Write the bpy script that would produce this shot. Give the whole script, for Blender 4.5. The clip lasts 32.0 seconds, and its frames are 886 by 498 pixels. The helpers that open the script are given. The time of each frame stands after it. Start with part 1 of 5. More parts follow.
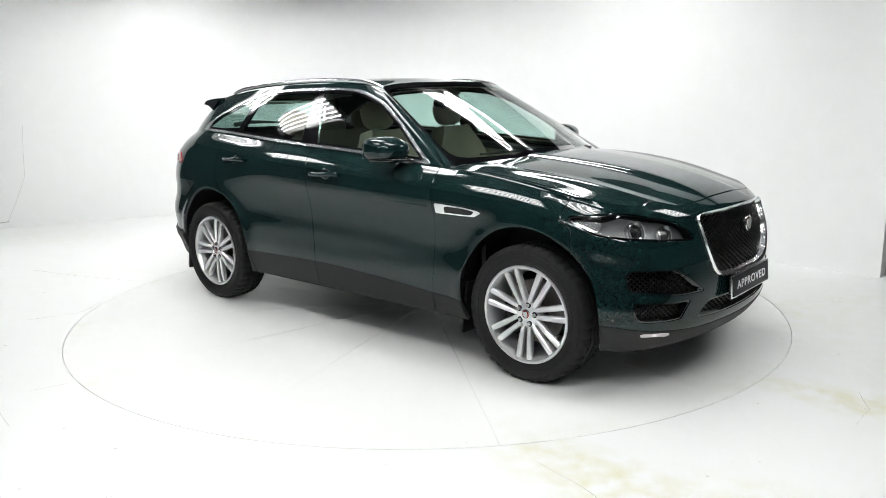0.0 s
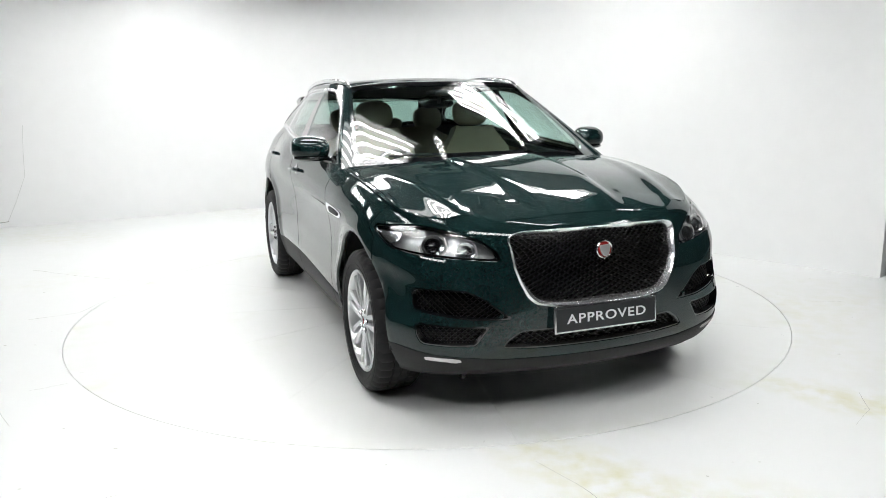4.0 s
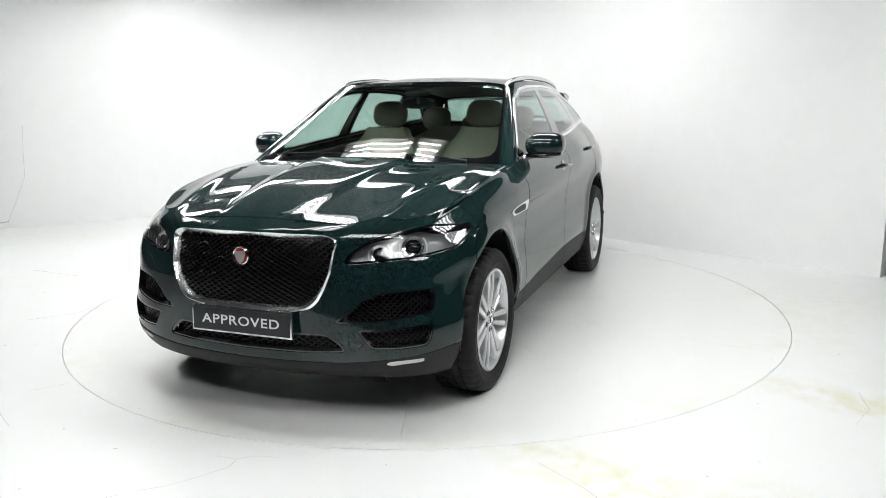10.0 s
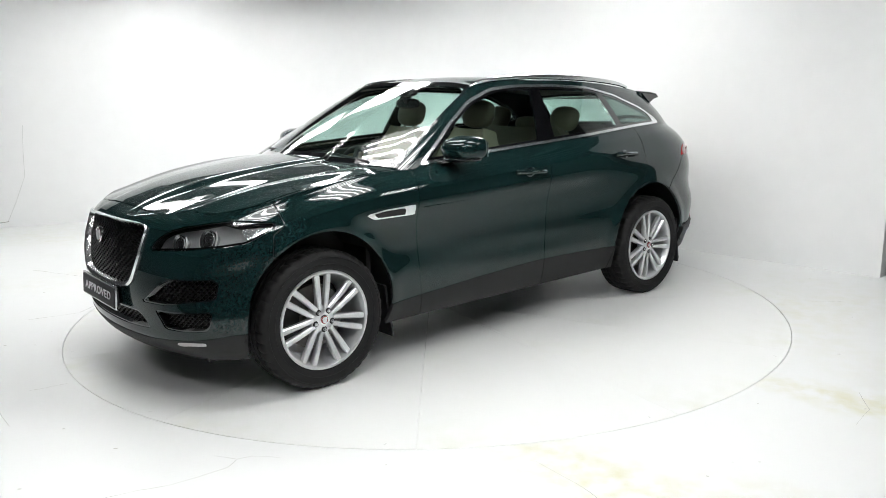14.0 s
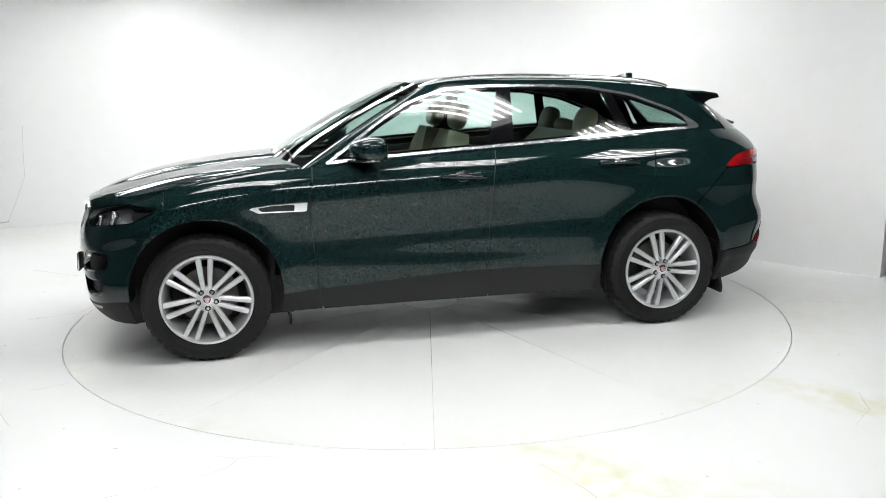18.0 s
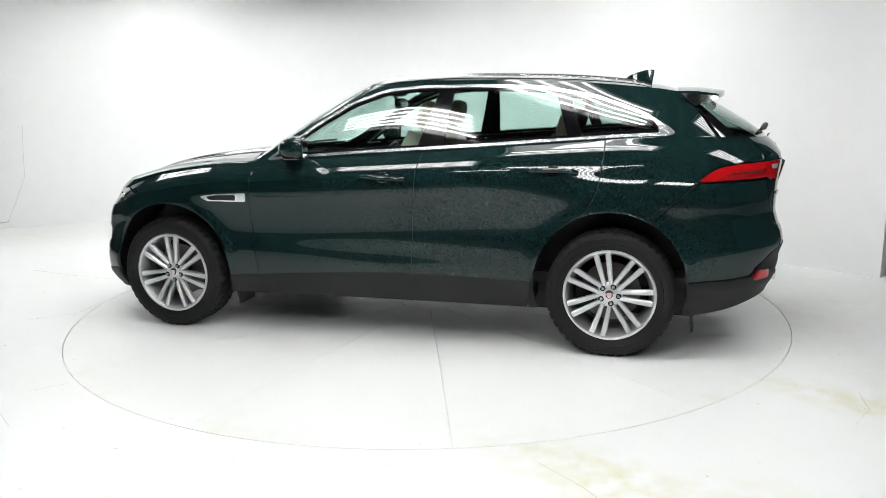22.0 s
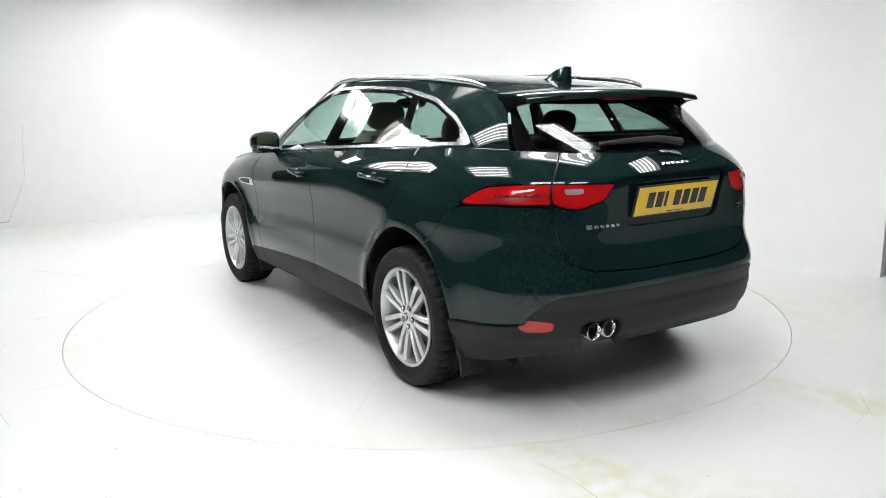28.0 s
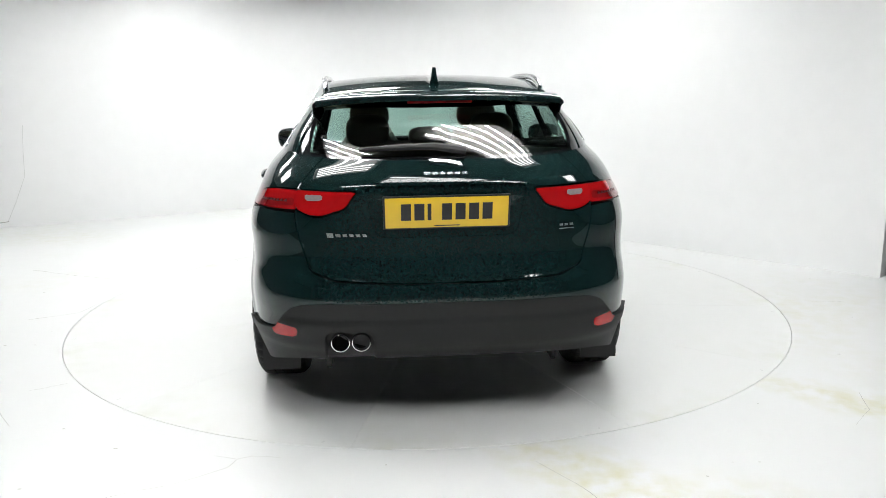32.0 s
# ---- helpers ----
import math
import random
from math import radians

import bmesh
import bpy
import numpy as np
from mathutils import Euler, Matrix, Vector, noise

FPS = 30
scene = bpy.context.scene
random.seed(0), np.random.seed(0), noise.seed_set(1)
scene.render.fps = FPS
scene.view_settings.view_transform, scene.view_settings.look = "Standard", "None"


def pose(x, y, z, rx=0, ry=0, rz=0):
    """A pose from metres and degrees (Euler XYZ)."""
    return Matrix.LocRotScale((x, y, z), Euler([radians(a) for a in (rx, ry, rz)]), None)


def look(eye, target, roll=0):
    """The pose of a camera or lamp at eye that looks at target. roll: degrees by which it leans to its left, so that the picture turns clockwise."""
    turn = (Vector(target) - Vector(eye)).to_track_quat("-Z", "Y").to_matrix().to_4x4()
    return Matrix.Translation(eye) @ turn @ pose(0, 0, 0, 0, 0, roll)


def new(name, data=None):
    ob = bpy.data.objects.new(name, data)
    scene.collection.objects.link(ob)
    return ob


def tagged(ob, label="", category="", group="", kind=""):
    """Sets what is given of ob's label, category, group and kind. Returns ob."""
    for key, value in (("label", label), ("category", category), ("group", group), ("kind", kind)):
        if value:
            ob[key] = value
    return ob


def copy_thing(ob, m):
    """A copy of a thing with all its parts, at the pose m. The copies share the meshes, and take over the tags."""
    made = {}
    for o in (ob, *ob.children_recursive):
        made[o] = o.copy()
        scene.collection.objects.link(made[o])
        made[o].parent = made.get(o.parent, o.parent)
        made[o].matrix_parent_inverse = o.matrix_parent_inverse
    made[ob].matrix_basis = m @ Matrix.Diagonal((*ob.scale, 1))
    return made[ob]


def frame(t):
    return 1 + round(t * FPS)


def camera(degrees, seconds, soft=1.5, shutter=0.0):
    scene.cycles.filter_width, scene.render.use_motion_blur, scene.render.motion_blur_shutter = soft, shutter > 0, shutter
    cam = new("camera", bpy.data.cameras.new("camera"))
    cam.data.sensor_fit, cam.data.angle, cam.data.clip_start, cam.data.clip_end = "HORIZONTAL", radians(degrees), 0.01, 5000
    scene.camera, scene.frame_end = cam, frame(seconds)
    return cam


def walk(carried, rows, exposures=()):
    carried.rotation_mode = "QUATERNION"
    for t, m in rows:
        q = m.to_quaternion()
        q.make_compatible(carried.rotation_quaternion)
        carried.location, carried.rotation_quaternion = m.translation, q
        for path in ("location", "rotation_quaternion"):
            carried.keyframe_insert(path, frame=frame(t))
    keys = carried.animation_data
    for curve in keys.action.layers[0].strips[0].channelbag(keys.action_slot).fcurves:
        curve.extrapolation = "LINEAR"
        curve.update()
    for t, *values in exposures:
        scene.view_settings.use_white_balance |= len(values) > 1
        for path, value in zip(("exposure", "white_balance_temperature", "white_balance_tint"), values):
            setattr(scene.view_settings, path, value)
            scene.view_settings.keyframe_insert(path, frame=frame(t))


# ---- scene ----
EYE = Vector((0.0, -5.600, 1.509))
YAW, PITCH = radians(-1.100), radians(-11.284)
AHEAD = Vector((-math.sin(YAW) * math.cos(PITCH), math.cos(YAW) * math.cos(PITCH), math.sin(PITCH)))
STAND = look(EYE, EYE + AHEAD, -0.925)
cam = camera(59.6, 32.0, soft=0.8)
walk(cam, [(0.0, STAND), (32.0, STAND)], [(0.0, 0.0), (32.0, 0.0)])

# ------------------------------------------------------------------ light
world = bpy.data.worlds.new("hall_air")
scene.world = world
world.use_nodes = True
world.node_tree.nodes["Background"].inputs[0].default_value = (0.9, 0.95, 1.0, 1)
world.node_tree.nodes["Background"].inputs[1].default_value = 0.05
TUBE_GLOW = 29.3


# -------------------------------------------------------------- materials
def mat(name, colour, rough=0.5, metal=0.0, coat=0.0, grain=0.0, scale=40.0, bump=0.0, bump_scale=200.0, spec=0.5):
    """A painted, plastic, metal or stone surface with mottling at two scales and a fine relief."""
    m = bpy.data.materials.new(name)
    m.use_nodes = True
    nt = m.node_tree
    b = nt.nodes["Principled BSDF"]
    b.inputs["Base Color"].default_value = (*colour, 1)
    b.inputs["Roughness"].default_value = rough
    b.inputs["Metallic"].default_value = metal
    b.inputs["Coat Weight"].default_value = coat
    b.inputs["Coat Roughness"].default_value = 0.02
    b.inputs["Specular IOR Level"].default_value = spec
    co = nt.nodes.new("ShaderNodeTexCoord")
    if grain:
        n1, n2 = nt.nodes.new("ShaderNodeTexNoise"), nt.nodes.new("ShaderNodeTexNoise")
        n1.inputs["Scale"].default_value, n2.inputs["Scale"].default_value = scale, scale * 0.07
        n1.inputs["Detail"].default_value = n2.inputs["Detail"].default_value = 4
        add = nt.nodes.new("ShaderNodeMath")
        add.operation = "ADD"
        ramp = nt.nodes.new("ShaderNodeMapRange")
        ramp.inputs["From Min"].default_value, ramp.inputs["From Max"].default_value = 0.6, 1.4
        ramp.inputs["To Min"].default_value, ramp.inputs["To Max"].default_value = 1 - grain, 1 + grain
        mul = nt.nodes.new("ShaderNodeVectorMath")
        mul.operation = "SCALE"
        mul.inputs[0].default_value = colour
        for n in (n1, n2):
            nt.links.new(co.outputs["Object"], n.inputs["Vector"])
        nt.links.new(n1.outputs["Fac"], add.inputs[0])
        nt.links.new(n2.outputs["Fac"], add.inputs[1])
        nt.links.new(add.outputs[0], ramp.inputs["Value"])
        nt.links.new(ramp.outputs[0], mul.inputs["Scale"])
        nt.links.new(mul.outputs[0], b.inputs["Base Color"])
    if bump:
        n3, bp = nt.nodes.new("ShaderNodeTexNoise"), nt.nodes.new("ShaderNodeBump")
        n3.inputs["Scale"].default_value = bump_scale
        n3.inputs["Detail"].default_value = 3
        bp.inputs["Strength"].default_value, bp.inputs["Distance"].default_value = bump, 0.002
        nt.links.new(co.outputs["Object"], n3.inputs["Vector"])
        nt.links.new(n3.outputs["Fac"], bp.inputs["Height"])
        nt.links.new(bp.outputs[0], b.inputs["Normal"])
    return m


def glass_mat(name, tint, gloss=1.0, ior=1.5):
    """A thin pane: tinted see-through with a sharp reflection that grows towards grazing angles."""
    m = bpy.data.materials.new(name)
    m.use_nodes = True
    nt = m.node_tree
    nt.nodes.remove(nt.nodes["Principled BSDF"])
    tr, gl, mx, fr, pw, ma = (nt.nodes.new("ShaderNode" + k) for k in ("BsdfTransparent", "BsdfGlossy", "MixShader", "LayerWeight", "Math", "Math"))
    tr.inputs[0].default_value = (*tint, 1)
    gl.inputs["Color"].default_value = (gloss, gloss, gloss, 1)
    gl.inputs["Roughness"].default_value = 0.0
    face_on = ((ior - 1) / (ior + 1)) ** 2
    fr.inputs["Blend"].default_value = 0.5
    pw.operation, ma.operation = "POWER", "MULTIPLY_ADD"
    pw.inputs[1].default_value = 4.6
    ma.inputs[1].default_value, ma.inputs[2].default_value = 1 - face_on, face_on * 1.8
    nt.links.new(fr.outputs["Facing"], pw.inputs[0])
    nt.links.new(pw.outputs[0], ma.inputs[0])
    nt.links.new(ma.outputs[0], mx.inputs[0])
    nt.links.new(tr.outputs[0], mx.inputs[1])
    nt.links.new(gl.outputs[0], mx.inputs[2])
    nt.links.new(mx.outputs[0], nt.nodes["Material Output"].inputs["Surface"])
    return m


def glow_mat(name, colour, strength):
    m = mat(name, colour, 0.5)
    b = m.node_tree.nodes["Principled BSDF"]
    b.inputs["Emission Color"].default_value = (*colour, 1)
    b.inputs["Emission Strength"].default_value = strength
    return m


def floor_mat(name, colour, stain, amount, rough, patches=()):
    """White floor paint with yellowed scuffs, faint dirt and a dull sheen."""
    m = mat(name, colour, rough, bump=0.08, bump_scale=60)
    nt = m.node_tree
    b = nt.nodes["Principled BSDF"]
    co = nt.nodes.new("ShaderNodeTexCoord")
    big, fine = nt.nodes.new("ShaderNodeTexNoise"), nt.nodes.new("ShaderNodeTexNoise")
    big.inputs["Scale"].default_value, fine.inputs["Scale"].default_value = 0.55, 9.0
    big.inputs["Detail"].default_value, fine.inputs["Detail"].default_value = 5, 6
    mulm = nt.nodes.new("ShaderNodeMath")
    mulm.operation = "MULTIPLY"
    r1, r2 = nt.nodes.new("ShaderNodeMapRange"), nt.nodes.new("ShaderNodeMapRange")
    r1.inputs["From Min"].default_value, r1.inputs["From Max"].default_value = 0.52, 0.72
    r2.inputs["From Min"].default_value, r2.inputs["From Max"].default_value = 0.35, 0.7
    r1.inputs["To Max"].default_value = amount
    mx = nt.nodes.new("ShaderNodeMix")
    mx.data_type = "RGBA"
    mx.inputs["A"].default_value, mx.inputs["B"].default_value = (*colour, 1), (*stain, 1)
    for n, r in ((big, r1), (fine, r2)):
        nt.links.new(co.outputs["Object"], n.inputs["Vector"])
        nt.links.new(n.outputs["Fac"], r.inputs["Value"])
    nt.links.new(r1.outputs[0], mulm.inputs[0])
    nt.links.new(r2.outputs[0], mulm.inputs[1])
    total = mulm.outputs[0]
    for x, y, turn, lx, ly, power in patches:
        # a yellowed patch of its own outline
        mp, ln, rg, mu, ad, ds = (nt.nodes.new("ShaderNode" + k) for k in ("Mapping", "VectorMath", "MapRange", "Math", "Math", "VectorMath"))
        mp.vector_type = "TEXTURE"
        mp.inputs["Location"].default_value = (x, y, 0)
        mp.inputs["Rotation"].default_value = (0, 0, radians(turn))
        mp.inputs["Scale"].default_value = (lx, ly, 1)
        ln.operation, mu.operation, ad.operation, ds.operation = "LENGTH", "MULTIPLY", "ADD", "ADD"
        wv = nt.nodes.new("ShaderNodeVectorMath")
        wv.operation = "SCALE"
        wv.inputs["Scale"].default_value = 0.25
        rg.inputs["From Min"].default_value, rg.inputs["From Max"].default_value = 1.0, 0.35
        rg.inputs["To Max"].default_value = power
        nt.links.new(big.outputs["Color"], wv.inputs[0])
        nt.links.new(co.outputs["Object"], ds.inputs[0])
        nt.links.new(wv.outputs[0], ds.inputs[1])
        nt.links.new(ds.outputs[0], mp.inputs["Vector"])
        nt.links.new(mp.outputs[0], ln.inputs[0])
        nt.links.new(ln.outputs["Value"], rg.inputs["Value"])
        nt.links.new(rg.outputs[0], mu.inputs[0])
        nt.links.new(r2.outputs[0], mu.inputs[1])
        nt.links.new(total, ad.inputs[0])
        nt.links.new(mu.outputs[0], ad.inputs[1])
        ad.use_clamp = True
        total = ad.outputs[0]
    nt.links.new(total, mx.inputs["Factor"])
    nt.links.new(mx.outputs["Result"], b.inputs["Base Color"])
    rr = nt.nodes.new("ShaderNodeMapRange")
    rr.inputs["To Min"].default_value, rr.inputs["To Max"].default_value = rough - 0.08, rough + 0.12
    nt.links.new(fine.outputs["Fac"], rr.inputs["Value"])
    nt.links.new(rr.outputs[0], b.inputs["Roughness"])
    return m


PAINT = mat("green_metallic_paint", (0.0045, 0.0168, 0.0170), 0.42, 0.0, 1.0, 0.035, 1200.0, spec=0.015)
CLAD = mat("grey_plastic", (0.010, 0.0105, 0.011), 0.55, grain=0.08, scale=60, bump=0.15, bump_scale=900, spec=0.35)
BLACK = mat("black_plastic", (0.006, 0.006, 0.007), 0.5, grain=0.2, scale=30)
MESH = mat("black_mesh", (0.004, 0.004, 0.0044), 0.34, grain=0.2, scale=40, spec=0.25)
PIT = mat("dark_backing", (0.002, 0.002, 0.0022), 0.8, grain=0.2, scale=40, spec=0.1)
GLOSS = mat("gloss_black", (0.004, 0.004, 0.005), 0.08, coat=1.0, grain=0.1, scale=50)
RUBBER = mat("tyre_rubber", (0.0075, 0.0075, 0.008), 0.66, grain=0.18, scale=70, bump=0.3, bump_scale=500, spec=0.35)
CHROME = mat("chrome", (0.80, 0.81, 0.82), 0.09, 1.0, grain=0.03, scale=20)
TRIM = mat("brushed_chrome", (0.86, 0.87, 0.88), 0.27, 1.0, grain=0.03, scale=20)
REFLECTOR = mat("lamp_reflector", (0.27, 0.273, 0.278), 0.30, 0.6, grain=0.08, scale=60)
SATIN = mat("satin_chrome", (0.62, 0.63, 0.64), 0.22, 1.0, grain=0.04, scale=30)
ALLOY = mat("silver_alloy", (0.66, 0.67, 0.68), 0.30, 0.7, 0.5, 0.06, 120)
DISC = mat("brake_steel", (0.16, 0.15, 0.14), 0.45, 0.9, grain=0.15, scale=90)
RED_LENS = mat("red_lens", (0.42, 0.006, 0.008), 0.08, coat=0.6, grain=0.08, scale=25, spec=0.3)
RED_DARK = mat("red_lens_inner", (0.28, 0.006, 0.008), 0.25, coat=0.6, grain=0.1, scale=60)
RED_SHADE = mat("red_lens_shade", (0.06, 0.003, 0.004), 0.3, coat=0.6, grain=0.1, scale=60)
GREY_LAMP = mat("reversing_lens", (0.38, 0.34, 0.34), 0.2, 0.2, grain=0.15, scale=120)
CLEAR_LAMP = mat("clear_lamp", (0.75, 0.72, 0.72), 0.15, 0.3, grain=0.1, scale=80)
LEATHER = mat("cream_leather", (0.22, 0.185, 0.135), 0.45, grain=0.08, scale=25, bump=0.25, bump_scale=400)
DARK_TRIM = mat("dark_cabin_trim", (0.018, 0.018, 0.019), 0.6, grain=0.15, scale=40, bump=0.2, bump_scale=500)
LINING = mat("pale_lining", (0.42, 0.40, 0.37), 0.85, grain=0.05, scale=60)
YELLOW = mat("yellow_plate", (0.80, 0.52, 0.015), 0.28, coat=0.5, grain=0.04, scale=15)
SLATE = mat("slate_plate", (0.016, 0.018, 0.020), 0.5, grain=0.06, scale=30)
WHITE_INK = mat("white_lettering", (0.75, 0.76, 0.77), 0.45, grain=0.02, scale=30)
BLACK_INK = mat("black_lettering", (0.01, 0.01, 0.01), 0.5, grain=0.1, scale=30)
BADGE_RED = mat("badge_red", (0.30, 0.02, 0.02), 0.2, coat=0.8, grain=0.05, scale=60)
GLASS = glass_mat("window_glass", (0.68, 0.83, 0.78), 0.95)
PRIVACY = glass_mat("tinted_glass", (0.44, 0.57, 0.53), 0.95)
LENS = glass_mat("lamp_cover", (0.93, 0.95, 0.95), 0.9, 1.45)
WALL = mat("white_wall_paint", (0.83, 0.84, 0.84), 0.6, grain=0.02, scale=6, bump=0.1, bump_scale=40)
FLOOR = floor_mat("white_floor_paint", (0.765, 0.78, 0.775), (0.64, 0.63, 0.45), 0.35, 0.34, ((0.768, -2.649, -52, 0.75, 0.28, 0.9), (2.188, -1.910, -45, 0.75, 0.22, 0.8), (1.331, -2.914, -40, 0.5, 0.3, 0.4)))
DISCPAINT = floor_mat("white_turntable_paint", (0.765, 0.78, 0.768), (0.67, 0.69, 0.60), 0.5, 0.30)
CRACK = mat("dirty_crack", (0.50, 0.50, 0.47), 0.8, grain=0.3, scale=30)
PLASTER_CRACK = mat("plaster_crack", (0.64, 0.65, 0.64), 0.8, grain=0.1, scale=30)
GAP = mat("dark_joint", (0.22, 0.225, 0.22), 0.8, grain=0.2, scale=20)
CONCRETE = mat("dark_concrete", (0.13, 0.128, 0.12), 0.6, grain=0.25, scale=5, bump=0.2, bump_scale=60)
CEIL = mat("dark_ceiling_sheet", (0.05, 0.053, 0.056), 0.7, grain=0.1, scale=4)
GREY_WALL = mat("grey_hall_wall", (0.10, 0.105, 0.11), 0.8, grain=0.08, scale=3)
LAMP_BODY = mat("pale_grey_lamp_tray", (0.42, 0.42, 0.42), 0.5, grain=0.03, scale=10)
TUBE = glow_mat("lit_tube", (0.985, 0.985, 0.98), TUBE_GLOW)


# ----------------------------------------------------------------- helpers
def link(name, me, material, parent=None, label=""):
    me.materials.append(material)
    ob = new(name, me)
    if parent is not None:
        ob.parent = parent
    if label:
        ob["label"] = label
    return ob


def part(name, bm, material, parent=None, label="", smooth=35.0):
    """Links a bmesh as one mesh object under a thing or under a part."""
    me = bpy.data.meshes.new(name)
    bmesh.ops.recalc_face_normals(bm, faces=bm.faces)
    for f in bm.faces:
        f.smooth = True
    lim = radians(smooth)
    for e in bm.edges:
        e.smooth = len(e.link_faces) == 2 and e.calc_face_angle(0) < lim
    bm.to_mesh(me)
    bm.free()
    return link(name, me, material, parent, label)


def empty(name):
    ob = new(name)
    ob.empty_display_size = 0.2
    return ob


def box(cx, cy, cz, sx, sy, sz, bevel=0.0, m=None, bm=None, segments=2):
    bm = bm or bmesh.new()
    r = bmesh.ops.create_cube(bm, size=1.0)
    vs = r["verts"]
    for v in vs:
        v.co = Vector((v.co.x * sx, v.co.y * sy, v.co.z * sz))
    if bevel:
        es = list({e for v in vs for e in v.link_edges})
        r = bmesh.ops.bevel(bm, geom=es, offset=bevel, segments=segments, affect="EDGES", profile=0.6)
        vs = list({v for f in r["faces"] for v in f.verts} | {v for v in vs if v.is_valid})
    t = Matrix.Translation((cx, cy, cz)) @ (m or Matrix())
    for v in vs:
        v.co = t @ v.co
    return bm


def tube(points, radius, sides=8, closed=False, bm=None, flat=1.0):
    """A round bar along a line of points."""
    bm = bm or bmesh.new()
    pts = [Vector(p) for p in points]
    n = len(pts)
    rings = []
    for i, p in enumerate(pts):
        a = pts[(i - 1) % n] if (closed or i > 0) else p
        b = pts[(i + 1) % n] if (closed or i < n - 1) else p
        d = (b - a).normalized()
        up = Vector((0, 0, 1)) if abs(d.z) < 0.9 else Vector((0, 1, 0))
        s = d.cross(up).normalized()
        w = s.cross(d)
        rr = radius(i / max(1, n - 1)) if callable(radius) else radius
        rings.append([bm.verts.new(p + (s * math.cos(k * math.tau / sides) + w * flat * math.sin(k * math.tau / sides)) * rr) for k in range(sides)])
    for i in range(n if closed else n - 1):
        A, B = rings[i], rings[(i + 1) % n]
        for k in range(sides):
            bm.faces.new((A[k], A[(k + 1) % sides], B[(k + 1) % sides], B[k]))
    if not closed:
        bm.faces.new(rings[0])
        bm.faces.new(rings[-1])
    return bm


def lathe(profile, sides=64, bm=None, axis="Y"):
    """Turns a closed profile of (radius, along) about the Y axis."""
    bm = bm or bmesh.new()
    rings = []
    for k in range(sides):
        a = math.tau * k / sides
        rings.append([bm.verts.new((r * math.cos(a), y, r * math.sin(a))) for r, y in profile])
    m = len(profile)
    for k in range(sides):
        A, B = rings[k], rings[(k + 1) % sides]
        for i in range(m):
            j = (i + 1) % m
            bm.faces.new((A[i], A[j], B[j], B[i]))
    return bm


def slab(poly, depth, place, bm=None, bevel=0.0):
    """A flat outline (a, b) given depth along c, then placed by the function place(a, b, c)."""
    bm = bm or bmesh.new()
    n = len(poly)
    lo = [bm.verts.new(place(a, b, 0)) for a, b in poly]
    hi = [bm.verts.new(place(a, b, depth)) for a, b in poly]
    bm.faces.new(lo)
    bm.faces.new(hi)
    for i in range(n):
        bm.faces.new((lo[i], lo[(i + 1) % n], hi[(i + 1) % n], hi[i]))
    return bm


def spline(*pairs):
    """A smooth curve through (x, y) pairs, with no overshoot."""
    p = sorted(pairs)
    xs, ys = np.array([a for a, _ in p], float), np.array([b for _, b in p], float)
    h, d = np.diff(xs), np.diff(ys) / np.diff(xs)
    m = np.zeros(len(xs))
    m[0], m[-1] = d[0], d[-1]
    for i in range(1, len(xs) - 1):
        if d[i - 1] * d[i] > 0:
            w1, w2 = 2 * h[i] + h[i - 1], h[i] + 2 * h[i - 1]
            m[i] = (w1 + w2) / (w1 / d[i - 1] + w2 / d[i])

    def f(x):
        x = np.clip(np.asarray(x, float), xs[0], xs[-1])
        i = np.clip(np.searchsorted(xs, x) - 1, 0, len(h) - 1)
        t = (x - xs[i]) / h[i]
        return (ys[i] * (1 + 2 * t) * (1 - t) ** 2 + m[i] * h[i] * t * (1 - t) ** 2 + ys[i + 1] * t * t * (3 - 2 * t) + m[i + 1] * h[i] * t * t * (t - 1))
    return f


def rounded(poly, times=2, cut=0.022):
    """Cuts the corners of an outline, each by a little."""
    p = [np.array(q, float) for q in poly]
    for k in range(times):
        more = []
        for a, b in zip(p, p[1:] + p[:1]):
            s = min(0.27, cut * 0.5 ** k / (np.linalg.norm(b - a) + 1e-9))
            more += [a * (1 - s) + b * s, a * s + b * (1 - s)]
        p = more
    return np.array(p)


def inside(P, poly):
    """Signed distance of points P to an outline, negative within."""
    poly = np.asarray(poly, float)
    best, odd = np.full(len(P), 1e9), np.zeros(len(P), bool)
    for a, b in zip(poly, np.roll(poly, -1, 0)):
        e = b - a
        t = np.clip(((P - a) @ e) / max(e @ e, 1e-12), 0, 1)
        best = np.minimum(best, np.linalg.norm(P - a - t[:, None] * e, axis=1))
        cross = (a[1] > P[:, 1]) != (b[1] > P[:, 1])
        with np.errstate(divide="ignore", invalid="ignore"):
            xi = a[0] + (P[:, 1] - a[1]) * e[0] / e[1]
        odd ^= cross & (P[:, 0] < xi)
    return np.where(odd, -best, best)


